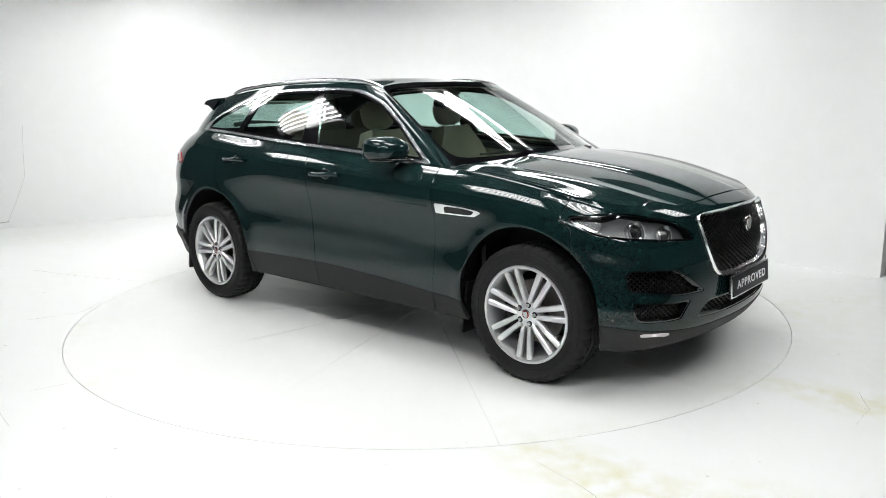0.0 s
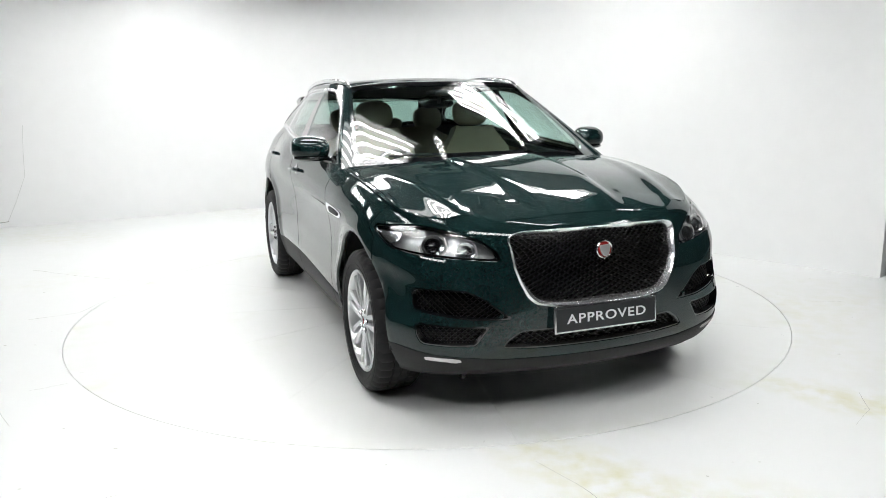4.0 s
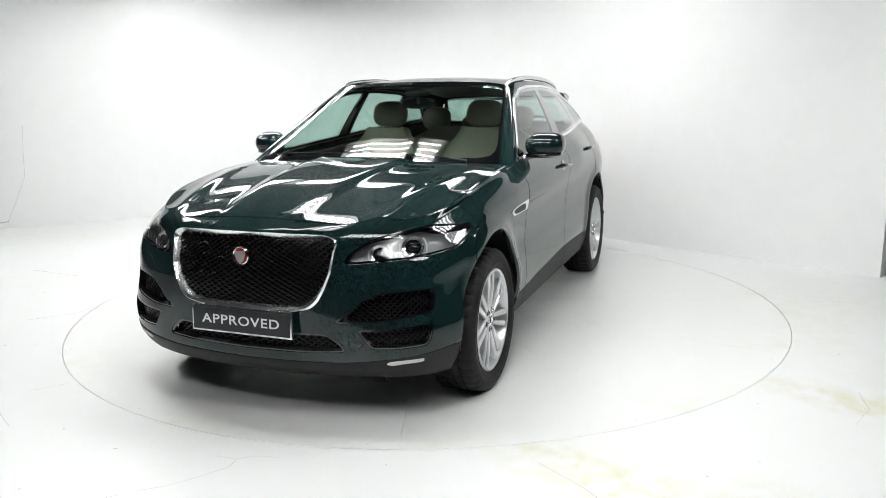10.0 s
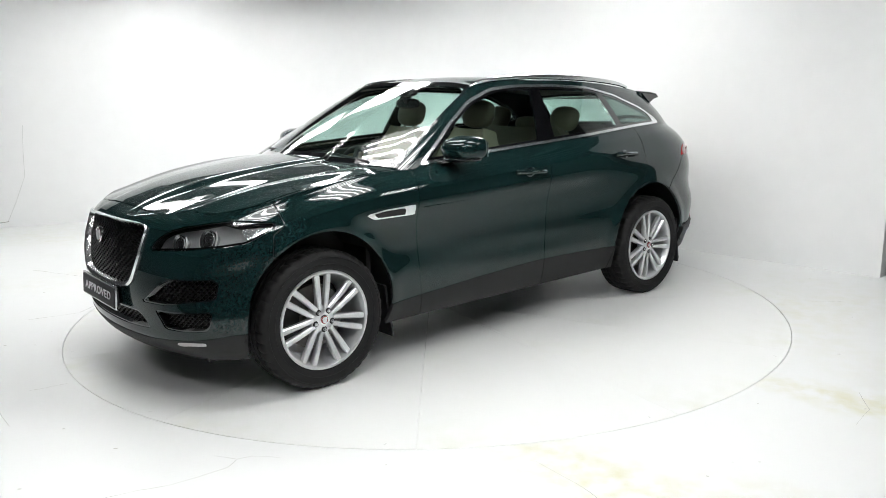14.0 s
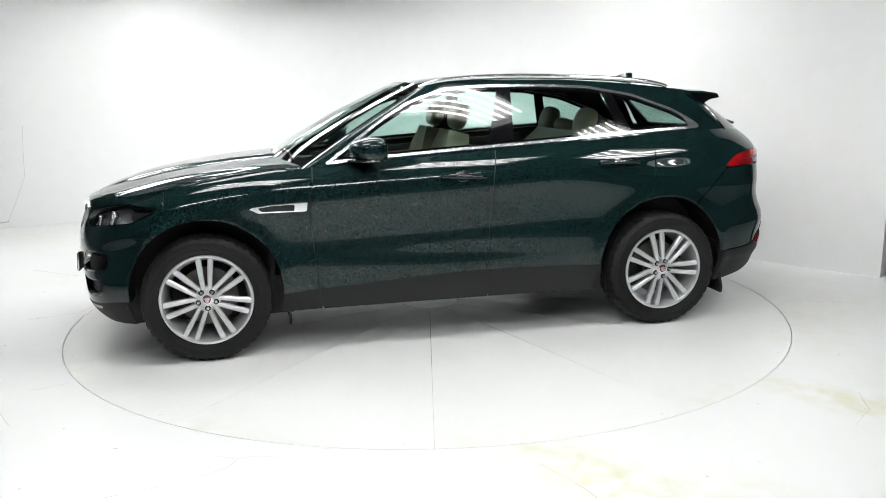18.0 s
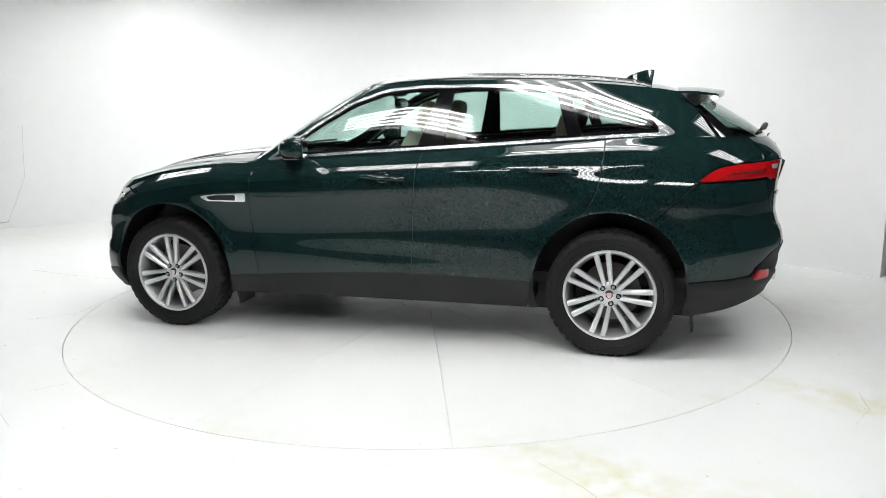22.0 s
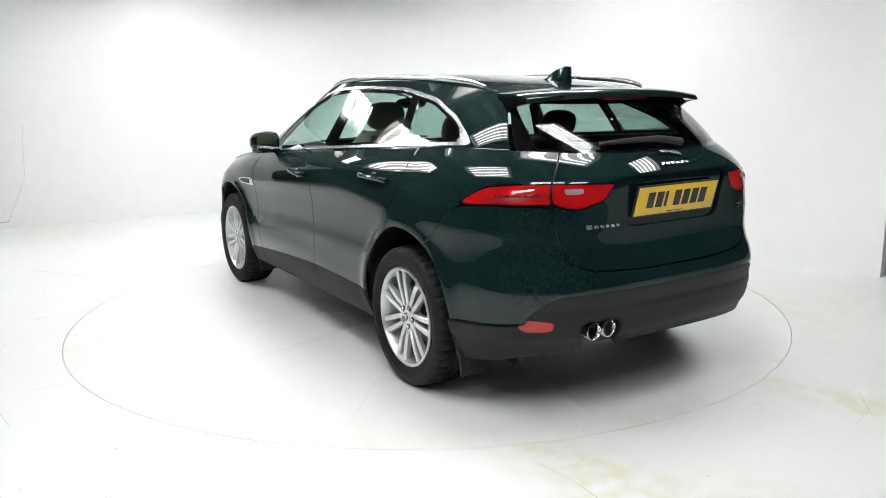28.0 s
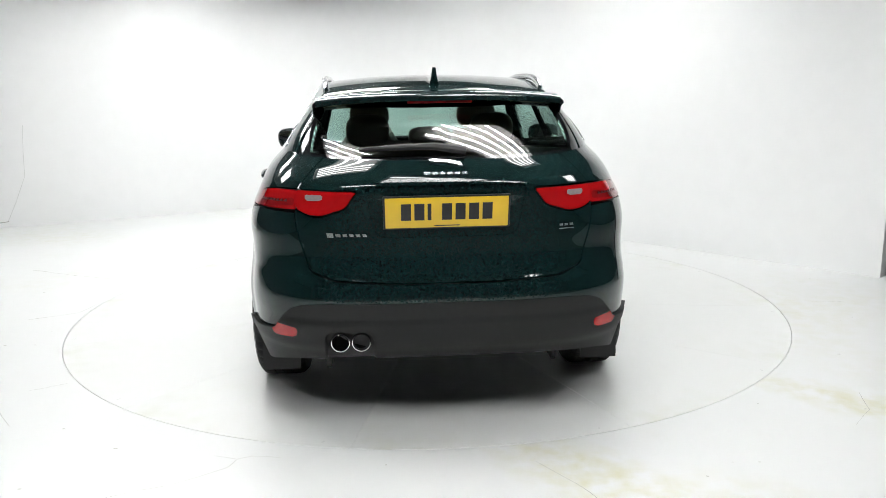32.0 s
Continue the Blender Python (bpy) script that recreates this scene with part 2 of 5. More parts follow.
class Skin:
    """A piece of sheet: points, normals, sheet coordinates and faces."""

    def __init__(self, V, N, U, F):
        self.V, self.N, self.U, self.F = V, N, U, F

    @staticmethod
    def grid(V, U):
        n, m = V.shape[:2]
        du, dv = np.gradient(V, axis=0), np.gradient(V, axis=1)
        N = np.cross(du, dv)
        N /= np.linalg.norm(N, axis=2, keepdims=True) + 1e-12
        i = np.arange(n * m).reshape(n, m)
        F = np.stack([i[:-1, :-1], i[1:, :-1], i[1:, 1:], i[:-1, 1:]], 2).reshape(-1, 4)
        return Skin(V.reshape(-1, 3), N.reshape(-1, 3), U.reshape(-1, 2), [tuple(f) for f in F])

    def cut(self, d):
        """Cuts the sheet where d changes sign: the piece with d below zero, and the rest."""
        d = np.where(np.abs(d) < 1e-7, 1e-7, d)
        neg = d < 0
        A, B, extra, seen = [], [], [], {}
        n0 = len(self.V)

        def mid(i, j):
            key = (i, j) if i < j else (j, i)
            if key not in seen:
                a, b = key
                t = d[a] / (d[a] - d[b])
                seen[key] = n0 + len(extra)
                extra.append((self.V[a] * (1 - t) + self.V[b] * t, self.N[a] * (1 - t) + self.N[b] * t, self.U[a] * (1 - t) + self.U[b] * t))
            return seen[key]
        for f in self.F:
            s = [neg[i] for i in f]
            if all(s):
                A.append(f)
            elif not any(s):
                B.append(f)
            else:
                pa, pb = [], []
                for k, i in enumerate(f):
                    j = f[(k + 1) % len(f)]
                    (pa if neg[i] else pb).append(i)
                    if neg[i] != neg[j]:
                        c = mid(i, j)
                        pa.append(c)
                        pb.append(c)
                if len(pa) > 2:
                    A.append(tuple(pa))
                if len(pb) > 2:
                    B.append(tuple(pb))
        if extra:
            V = np.vstack([self.V, np.array([e[0] for e in extra])])
            N = np.vstack([self.N, np.array([e[1] for e in extra])])
            U = np.vstack([self.U, np.array([e[2] for e in extra])])
        else:
            V, N, U = self.V, self.N, self.U
        return Skin(V, N, U, A), Skin(V, N, U, B)

    def off(self, by):
        """The sheet moved along its normals."""
        return Skin(self.V + self.N * by, self.N, self.U, self.F)

    def step(self, rise):
        """The sheet moved along its normals by an amount that changes with height."""
        z, e = self.V[:, 2], 0.001
        slope = (rise(z + e) - rise(z - e)) / (2 * e)
        up = np.array((0, 0, 1.0)) - self.N * self.N[:, 2:]
        N = self.N - up * slope[:, None]
        return Skin(self.V + self.N * rise(z)[:, None], N / np.linalg.norm(N, axis=1, keepdims=True), self.U, self.F)

    def side(self, poly, times=2):
        return inside(self.V[:, [0, 2]], rounded(poly, times))

    def flat(self, poly, times=2):
        return inside(self.U, rounded(poly, times, 0.012))


def plus(*skins):
    V, N, U, F, n = [], [], [], [], 0
    for s in skins:
        V.append(s.V), N.append(s.N), U.append(s.U)
        F += [tuple(i + n for i in f) for f in s.F]
        n += len(s.V)
    return Skin(np.vstack(V), np.vstack(N), np.vstack(U), F)


def sheet(name, skin, material, parent, label="", mirror=0, depth=0.014):
    """Makes a mesh of a sheet, with its rim folded in by depth. mirror: 0 as it is, 1 the other side, 2 both sides in one."""
    if not skin.F:
        return None
    used = sorted({i for f in skin.F for i in f})
    # weld equal points
    key, ids, keep = {}, {}, []
    for i in used:
        k = tuple(np.round(skin.V[i], 5))
        if k not in key:
            key[k] = len(keep)
            keep.append(i)
        ids[i] = key[k]
    V, N = skin.V[keep], skin.N[keep]
    N = N / (np.linalg.norm(N, axis=1, keepdims=True) + 1e-12)
    F = []
    for f in skin.F:
        g = []
        for i in f:
            if not g or g[-1] != ids[i]:
                g.append(ids[i])
        if g and g[0] == g[-1]:
            g.pop()
        if len(g) > 2 and len(set(g)) == len(g):
            F.append(tuple(g))
    sides = []
    flip = np.array((1, -1, 1))
    if mirror in (0, 2):
        sides.append((V, N, F))
    if mirror in (1, 2):
        sides.append((V * flip, N * flip, [tuple(reversed(f)) for f in F]))
    AV, AN, AF, n = [], [], [], 0
    for v, nn, ff in sides:
        AV.append(v), AN.append(nn)
        AF += [tuple(i + n for i in f) for f in ff]
        n += len(v)
    AV, AN = np.vstack(AV), np.vstack(AN)
    if mirror == 2:
        at = {tuple(np.round(p, 5)): i for i, p in reversed(list(enumerate(AV)))}
        to = [at[tuple(np.round(p, 5))] if abs(p[1]) < 1e-5 else i for i, p in enumerate(AV)]
        for i, p in enumerate(AV):
            if abs(p[1]) < 1e-5:
                AN[i] = AN[i] * np.array((1, 0, 1))
        AF = [tuple(to[i] for i in f) for f in AF]
    if depth:
        count = {}
        for f in AF:
            for a, b in zip(f, f[1:] + f[:1]):
                count[(a, b)] = count.get((a, b), 0) + 1
        rim = [(a, b) for a, b in count if (b, a) not in count]
        inner, more_v, more_n = {}, [], []
        base = len(AV)
        for a, b in rim:
            q = []
            for i in (a, b):
                for lev in (0, 1):
                    if (i, lev) not in inner:
                        inner[(i, lev)] = base + len(more_v)
                        nn = AN[i] / (np.linalg.norm(AN[i]) + 1e-12)
                        more_v.append(AV[i] - nn * depth * lev)
                        more_n.append(nn)
            AF.append((inner[(b, 0)], inner[(a, 0)], inner[(a, 1)], inner[(b, 1)]))
        if more_v:
            AV, AN = np.vstack([AV, more_v]), np.vstack([AN, more_n])
    me = bpy.data.meshes.new(name)
    me.from_pydata([tuple(p) for p in AV], [], AF)
    me.validate()
    me.update()
    me.polygons.foreach_set("use_smooth", [True] * len(me.polygons))
    nn = AN / (np.linalg.norm(AN, axis=1, keepdims=True) + 1e-12)
    if len(me.vertices) == len(nn):
        me.normals_split_custom_set_from_vertices([tuple(v) for v in nn])
    return link(name, me, material, parent, label)


# --------------------------------------------------------------- the studio
def strip_wall(name, line, low, high, thick, material, label):
    """An upright wall along a plan line, with thickness on its outer side."""
    pts = [Vector((a, b, 0)) for a, b in line]
    bm = bmesh.new()
    rows = []
    for i, p in enumerate(pts):
        d = (pts[min(i + 1, len(pts) - 1)] - pts[max(i - 1, 0)]).normalized()
        out = Vector((-d.y, d.x, 0)) * thick
        rows.append([bm.verts.new(q) for q in (p + Vector((0, 0, low)), p + Vector((0, 0, high)), p + out + Vector((0, 0, high)), p + out + Vector((0, 0, low)))])
    for A, B in zip(rows, rows[1:]):
        for k in range(4):
            bm.faces.new((A[k], B[k], B[(k + 1) % 4], A[(k + 1) % 4]))
    bm.faces.new(rows[0])
    bm.faces.new(rows[-1])
    return tagged(part(name, bm, material), label, "wall", kind="structure")


def bend(points, n):
    """A smooth line through plan points."""
    t = list(range(len(points)))
    fx, fy = spline(*[(k, p[0]) for k, p in zip(t, points)]), spline(*[(k, p[1]) for k, p in zip(t, points)])
    s = np.linspace(0, t[-1], n)
    return [(float(a), float(b)) for a, b in zip(fx(s), fy(s))]


WALL_TOP = 2.82
strip_wall("wall_backdrop", bend([(-5.668, 3.648), (-4.618, 4.069), (-3.424, 4.625), (-2.386, 5.109), (-1.408, 5.203), (-0.481, 4.832), (0.4, 4.0), (2.0, 2.223)], 90)
           + [(3.643, 0.404)], 0.0, WALL_TOP, 0.12, WALL, "white painted seamless curved studio wall")
strip_wall("wall_hall", [(-9, -10), (-9, 8.5), (9, 8.5), (9, -10), (-9, -10)], 0.0, 4.6, 0.2, GREY_WALL, "dim grey wall of the surrounding hall")
tagged(part("door_post", box(3.814, 0.339, 1.41, 0.22, 0.10, 2.82, 0.012, pose(0, 0, 0, 0, 0, -48)), CLAD), "dark grey upright post at the wall's end", "post", kind="structure")

# floor: one sheet with a round opening for the turntable
R_TABLE = 2.475
bm = bmesh.new()
rings = []
for r in (R_TABLE + 0.0035, 3.2, 4.4, 6.0, 14.0):
    rings.append([bm.verts.new((r * math.cos(k * math.tau / 160), r * math.sin(k * math.tau / 160), 0)) for k in range(160)])
rings.insert(0, [bm.verts.new((v.co.x, v.co.y, -0.12)) for v in rings[0]])
for A, B in zip(rings, rings[1:]):
    for k in range(160):
        bm.faces.new((A[k], A[(k + 1) % 160], B[(k + 1) % 160], B[k]))
WHITE_END = -4.5
bmesh.ops.bisect_plane(bm, geom=list(bm.verts) + list(bm.edges) + list(bm.faces), plane_co=(0, WHITE_END, 0), plane_no=(0, -1, 0), clear_outer=True)
tagged(part("floor", bm, FLOOR), "white painted concrete studio floor with yellowed scuffs", "floor", kind="structure")
bm = bmesh.new()
bmesh.ops.create_circle(bm, cap_ends=True, segments=96, radius=R_TABLE + 0.3)
for v in bm.verts:
    v.co.z = -0.10
tagged(part("turntable_pit", bm, GAP), "dark pit below the turntable's rim", "pit", kind="structure")

bm = box(0, (WHITE_END - 10.2) / 2 - 0.002, -0.055, 18.4, 10.2 + WHITE_END, 0.10, 0.003)
tagged(part("floor_hall", bm, CONCRETE), "dark bare concrete floor of the surrounding hall", "floor", kind="structure")

# ceiling: ribbed dark sheet, one mesh
bm = bmesh.new()
xs = np.arange(-9.0, 9.01, 0.15)
rows = [[bm.verts.new((x, y, 4.5 + (0.05 if i % 4 in (1, 2) else 0.0))) for i, x in enumerate(xs)] for y in (-10, 8.5)]
for a in range(len(xs) - 1):
    bm.faces.new((rows[0][a], rows[0][a + 1], rows[1][a + 1], rows[1][a]))
tagged(part("ceiling", bm, CEIL), "dark ribbed metal ceiling sheets", "ceiling", kind="structure")


def light_bank():
    """A tray with five lit tubes, hung tube side down; its long way is y."""
    bank = empty("light_bank")
    bm = box(0, 0, 0.07, 0.66, 1.56, 0.02, 0.004)
    for s in (-1, 1):
        box(s * 0.33, 0, 0.008, 0.02, 1.56, 0.14, 0.004, bm=bm)
        box(0, s * 0.78, 0.008, 0.66, 0.02, 0.14, 0.004, bm=bm)
    part("tray", bm, LAMP_BODY, bank)
    for k in range(5):
        x = -0.24 + 0.12 * k
        part("tube", tube([(x, -0.70, 0.02), (x, 0.70, 0.02)], 0.019, 8), TUBE, bank)
        for s in (-1, 1):
            part("lamp_holder", box(x, s * 0.735, 0.03, 0.03, 0.06, 0.06, 0.005), LAMP_BODY, bank)
    for sx in (-1, 1):
        for sy in (-1, 1):
            part("hanger", tube([(sx * 0.28, sy * 0.6, 0.08), (sx * 0.28, sy * 0.6, 4.5 - BANK_Z)], 0.006, 6), SATIN, bank)
    return tagged(bank, "pale ceiling tray with five lit fluorescent tubes", "light fixture", "studio light banks")


BANK_Z, BANK_TURN = 3.15, 62
first = light_bank()
# banks at y below -3.5 and x 3.2 are added, to brighten the floor
spots = [(-1.3, -1.75), (0.75, -1.55), (-0.75, -0.2), (1.15, 1.1), (-3.6, 0.6), (-2.5, 3.3), (-1.0, 2.4), (0.1, -3.7), (-1.6, -4.65), (1.6, -4.65), (3.2, -2.0), (-3.5, 2.1)]
first.matrix_basis = pose(*spots[0], BANK_Z, 0, 0, BANK_TURN)
for x, y in spots[1:]:
    copy_thing(first, pose(x, y, BANK_Z, 0, 0, BANK_TURN))

# crack in the backdrop's plaster, and a dark gap at its foot
tagged(part("wall_crack", tube([(-4.869, 3.961, 1.227), (-4.896, 3.950, 0.902), (-4.908, 3.945, 0.614), (-4.954, 3.927, 0.493), (-5.032, 3.896, 0.290), (-5.127, 3.858, 0.074)], 0.0028, 5), PLASTER_CRACK), "thin grey crack in the white wall", "crack", kind="structure")
tagged(part("wall_gap", tube([(-5.120, 3.860, 0.072), (-5.168, 3.842, 0.063), (-5.30, 3.789, 0.058)], 0.005, 5), CRACK), "dark gap at the foot of the white wall", "gap", kind="structure")

# turntable: twelve steel plates round a hub, turning with the car
table = empty("turntable")
tagged(table, "white painted round steel turntable of twelve plates", "turntable")
HUB_R = 0.21


def plate_mesh():
    bm = bmesh.new()
    half = math.radians(15)
    rows = []
    for r, z in ((HUB_R + 0.006, -0.02), (HUB_R + 0.006, 0.0), (0.8, 0.0), (1.6, 0.0), (R_TABLE - 0.003, 0.0), (R_TABLE, -0.004), (R_TABLE, -0.04)):
        cut = (0.0019 if r < 0.9 else 0.0005) / r
        rows.append([bm.verts.new((r * math.cos(a), r * math.sin(a), z)) for a in np.linspace(-half + cut, half - cut, 17)])
    for A, B in zip(rows, rows[1:]):
        for k in range(16):
            bm.faces.new((A[k], B[k], B[k + 1], A[k + 1]))
    for k in (0, 16):
        low = [bm.verts.new((r[k].co.x, r[k].co.y, -0.02)) for r in rows[1:6]]
        for a, b, c, d in zip(rows[1:6], rows[2:6], low, low[1:]):
            bm.faces.new((a[k], b[k], d, c))
    return bm


first_plate = None
for k in range(12):
    if first_plate is None:
        first_plate = part("deck_plate", plate_mesh(), DISCPAINT, table)
        ob = first_plate
    else:
        ob = new("deck_plate", first_plate.data)
        ob.parent = table
    ob.rotation_euler = (0, 0, math.radians(34 + 30 * k))
bm = bmesh.new()
rings = [[bm.verts.new((r * math.cos(k * math.tau / 64), r * math.sin(k * math.tau / 64), z)) for k in range(64)] for r, z in ((HUB_R, -0.02), (HUB_R, -0.004), (HUB_R - 0.002, 0.0))]
for A, B in zip(rings, rings[1:]):
    for k in range(64):
        bm.faces.new((A[k], A[(k + 1) % 64], B[(k + 1) % 64], B[k]))
bm.faces.new(rings[-1])
part("hub_plate", bm, DISCPAINT, table)


def seam(points, width, z=0.0015):
    """A thin wandering line on the floor."""
    bm = bmesh.new()
    fine = []
    for a, b in zip(points, points[1:]):
        n = max(2, int((Vector(b) - Vector(a)).length / 0.06))
        for k in range(n):
            p = Vector(a).lerp(Vector(b), k / n)
            fine.append(p + Vector((noise.noise((p.x * 9, p.y * 9, 1)), noise.noise((p.x * 9, p.y * 9, 5)))) * width * 2.0)
    fine.append(Vector(points[-1]))
    L, R = [], []
    for i, p in enumerate(fine):
        d = (fine[min(i + 1, len(fine) - 1)] - fine[max(i - 1, 0)]).normalized()
        w = width * (0.35 + 0.65 * abs(noise.noise((p.x * 5, p.y * 5, 3)) * 1.6)) / 2
        s = Vector((-d.y, d.x)) * w
        L.append(bm.verts.new((*(p + s), z)))
        R.append(bm.verts.new((*(p - s), z)))
    for i in range(len(fine) - 1):
        bm.faces.new((L[i], L[i + 1], R[i + 1], R[i]))
    return bm


# cracks and chips in the floor paint
for nm, pts, wd in (("floor_crack", [(-0.937, -2.490), (-0.835, -2.522), (-0.856, -2.596), (-0.959, -2.681), (-1.051, -2.734), (-1.277, -2.830)], 0.005),
                    ("floor_crack", [(-0.835, -2.522), (-0.774, -2.501), (-0.651, -2.522)], 0.005),
                    ("floor_crack", [(-2.821, -0.294), (-2.536, -0.140), (-2.501, 0.138)], 0.006),
                    ("floor_crack", [(-2.132, -1.668), (-1.978, -1.574)], 0.006), ("floor_crack", [(-2.136, -1.963), (-2.005, -2.121)], 0.004),
                    ("floor_crack", [(-3.593, 1.344), (-3.098, 1.089), (-2.501, 0.834)], 0.008), ("floor_crack", [(0.431, -2.617), (0.564, -2.808), (0.636, -2.967)], 0.004),
                    ("floor_crack", [(1.938, -2.331), (2.089, -2.173), (2.158, -1.962)], 0.003), ("floor_crack", [(2.771, -0.246), (2.973, -0.277)], 0.006)):
    tagged(part(nm, seam(pts, wd), CRACK), "fine dirty crack in the white floor paint", "crack", "cracks in the floor", "structure")
random.seed(5)
bm = bmesh.new()
for _ in range(70):
    a, q = random.uniform(-3.4, 0.3), random.uniform(2.56, 4.2)
    c = Vector((q * math.cos(a), q * math.sin(a), 0.0016))
    k, r0 = random.randint(5, 7), random.uniform(0.004, 0.016)
    bm.faces.new([bm.verts.new(c + Vector((math.cos(t * math.tau / k), math.sin(t * math.tau / k) * 0.6, 0)) * r0 * random.uniform(0.5, 1)) for t in range(k)])
tagged(part("paint_chips", bm, mat("chipped_paint", (0.52, 0.52, 0.49), 0.7, grain=0.2, scale=60)), "small scuffs and chips in the floor paint", "chips", kind="stuff")

# ------------------------------------------------------------------- the car
# car space: x ahead, y to its left, z up, origin on the ground midway between the axles
car = empty("car")
tagged(car, "dark green metallic SUV with chrome trim on a turntable", "car")
AXIS = (-0.0654, -0.028)
WHEELS = (1.437, -1.437)
ARCH = ((1.432, 0.400, 0.436), (-1.430, 0.410, 0.436))

nose = spline((0.20, 2.10), (0.27, 2.19), (0.35, 2.228), (0.45, 2.236), (0.55, 2.240), (0.65, 2.238), (0.75, 2.228), (0.83, 2.222), (0.88, 2.208), (0.915, 2.180), (0.95, 2.13), (0.98, 2.07))
tail = spline((0.25, -2.31), (0.36, -2.345), (0.45, -2.375), (0.52, -2.388), (0.58, -2.41), (0.64, -2.426), (0.69, -2.418), (0.75, -2.392), (0.83, -2.375), (0.92, -2.378), (1.015, -2.385), (1.06, -2.392), (1.11, -2.40), (1.135, -2.398), (1.16, -2.385), (1.20, -2.355), (1.235, -2.32), (1.27, -2.285))
girth = spline((0.0, 0.895), (0.07, 0.918), (0.15, 0.938), (0.27, 0.953), (0.33, 0.955), (0.5, 0.944), (0.65, 0.953), (0.79, 0.972), (0.86, 0.967), (0.93, 0.936), (1.0, 0.874))
front_n = spline((0.2, 3.7), (0.45, 3.6), (0.70, 2.98), (0.95, 2.6))
rear_n = spline((0.2, 4.0), (0.65, 3.7), (0.95, 3.5), (1.07, 3.4), (1.15, 3.1), (1.26, 2.7))
belt = spline((0.95, 1.094), (0.75, 1.104), (0.4, 1.126), (0.0, 1.150), (-0.39, 1.175), (-1.33, 1.235), (-1.7, 1.252), (-2.0, 1.25), (-2.3, 1.235))
hood_line = spline((2.24, 0.872), (2.21, 0.893), (2.17, 0.917), (2.10, 0.952), (2.04, 0.976), (2.0, 0.989), (1.9, 1.017), (1.63, 1.077), (1.37, 1.112), (1.06, 1.140), (0.8, 1.152))
hood_fall = spline((2.2, 0.14), (2.1, 0.138), (1.9, 0.116), (1.7, 0.090), (1.5, 0.066), (1.0, 0.046), (0.8, 0.045))
bottom = spline((2.3, 0.245), (1.85, 0.235), (1.0, 0.255), (-1.0, 0.26), (-1.83, 0.255), (-2.05, 0.285), (-2.25, 0.345), (-2.42, 0.375))
X1, X2 = 1.45, -1.25


def hood_z(x, y):
    a = np.abs(y)
    crease = 0.215 + (2.1 - x) * 0.07
    bulge = 0.019 / (1 + np.exp((a - crease) / 0.013)) - 0.006
    ridge = np.clip(0.56 + (2.05 - x) * 0.20, 0.5, 0.72)
    outer = 0.017 * np.exp(-((a - ridge) / 0.055) ** 2) * np.clip((x - 0.9) / 0.4, 0, 1)
    return hood_line(x) - hood_fall(x) * (a / 0.93) ** 2.2 + bulge * np.clip((2.12 - x) / 0.25, 0.2, 1) + outer * 0.6


def crown_z(x):
    """Height of the shoulder along the side."""
    return np.where(x > 0.95, hood_z(np.minimum(x, 2.10), 0.93), belt(x))


def plan(c, z):
    """The body's outline at height z: c from 0 (nose) over 1 (front corner's end), 2 (rear corner's start) to 3 (tail)."""
    c, z = np.broadcast_arrays(np.asarray(c, float), np.asarray(z, float))
    a = np.clip(c, 0, 1) * math.pi / 2
    b = np.clip(c - 2, 0, 1) * math.pi / 2
    nf, nr = front_n(z), rear_n(z)
    xf = X1 + (nose(z) - X1) * np.maximum(np.cos(a), 0) ** (2 / nf)
    t2 = np.maximum(np.sin(a), 0) ** (4 / nf)
    xf = xf - 0.20 * t2 * (1 - t2) * 0.9
    xs = X1 + (X2 - X1) * np.clip(c - 1, 0, 1)
    xr = X2 + (tail(z) - X2) * np.maximum(np.sin(b), 0) ** (2 / nr)
    x = np.where(c < 1, xf, np.where(c > 2, xr, xs))
    q = np.clip((z - 0.25) / (crown_z(x) - 0.25), 0, 1)
    w = girth(q)
    y = w * np.where(c < 1, np.maximum(np.sin(a), 0) ** (2 / nf), np.where(c > 2, np.maximum(np.cos(b), 0) ** (2 / nr), 1.0))
    flare = 0
    for ax, az, ar in ARCH:
        r = np.hypot(x - ax, z - az)
        flare = flare + 0.014 * np.exp(-((r - ar) / 0.055) ** 2) * np.clip((z - 0.2) / 0.2, 0, 1)
    haunch = 0.008 * np.exp(-((x + 1.45) / 0.5) ** 2) * np.exp(-((z - 0.98) / 0.16) ** 2)
    scoop = -0.010 * np.exp(-((z - 0.56) / 0.07) ** 2) * np.clip(1 - np.abs(x + 0.1) / 1.0, 0, 1) ** 0.5
    # the cabin's shoulders draw in towards the tail, the wings' tops towards the nose
    s1 = np.clip((-0.60 - x) / 0.98, 0, 1)
    h1 = np.clip((z - 0.88) / 0.26, 0, 1)
    s2 = np.clip((x - 1.0) / 0.6, 0, 1)
    h2 = np.clip((z - 0.72) / 0.16, 0, 1)
    y = y * (1 - 0.085 * s1 * s1 * (3 - 2 * s1) * h1 * h1 * (3 - 2 * h1)) * (1 - 0.018 * s2 * s2 * (3 - 2 * s2) * h2 * h2 * (3 - 2 * h2))
    y = np.where(y > 0.6, y + flare + haunch + scoop, y)
    return x, y


# columns evenly along the outline
dense = np.linspace(0, 3, 3001)
px, py = plan(dense, 0.75)
run = np.concatenate([[0], np.cumsum(np.hypot(np.diff(px), np.diff(py)))])
NCOL, NROW = 330, 72
COL = np.interp(np.linspace(0, run[-1], NCOL), run, dense)
ARC = np.linspace(0, run[-1], NCOL)
LONG = float(run[-1])


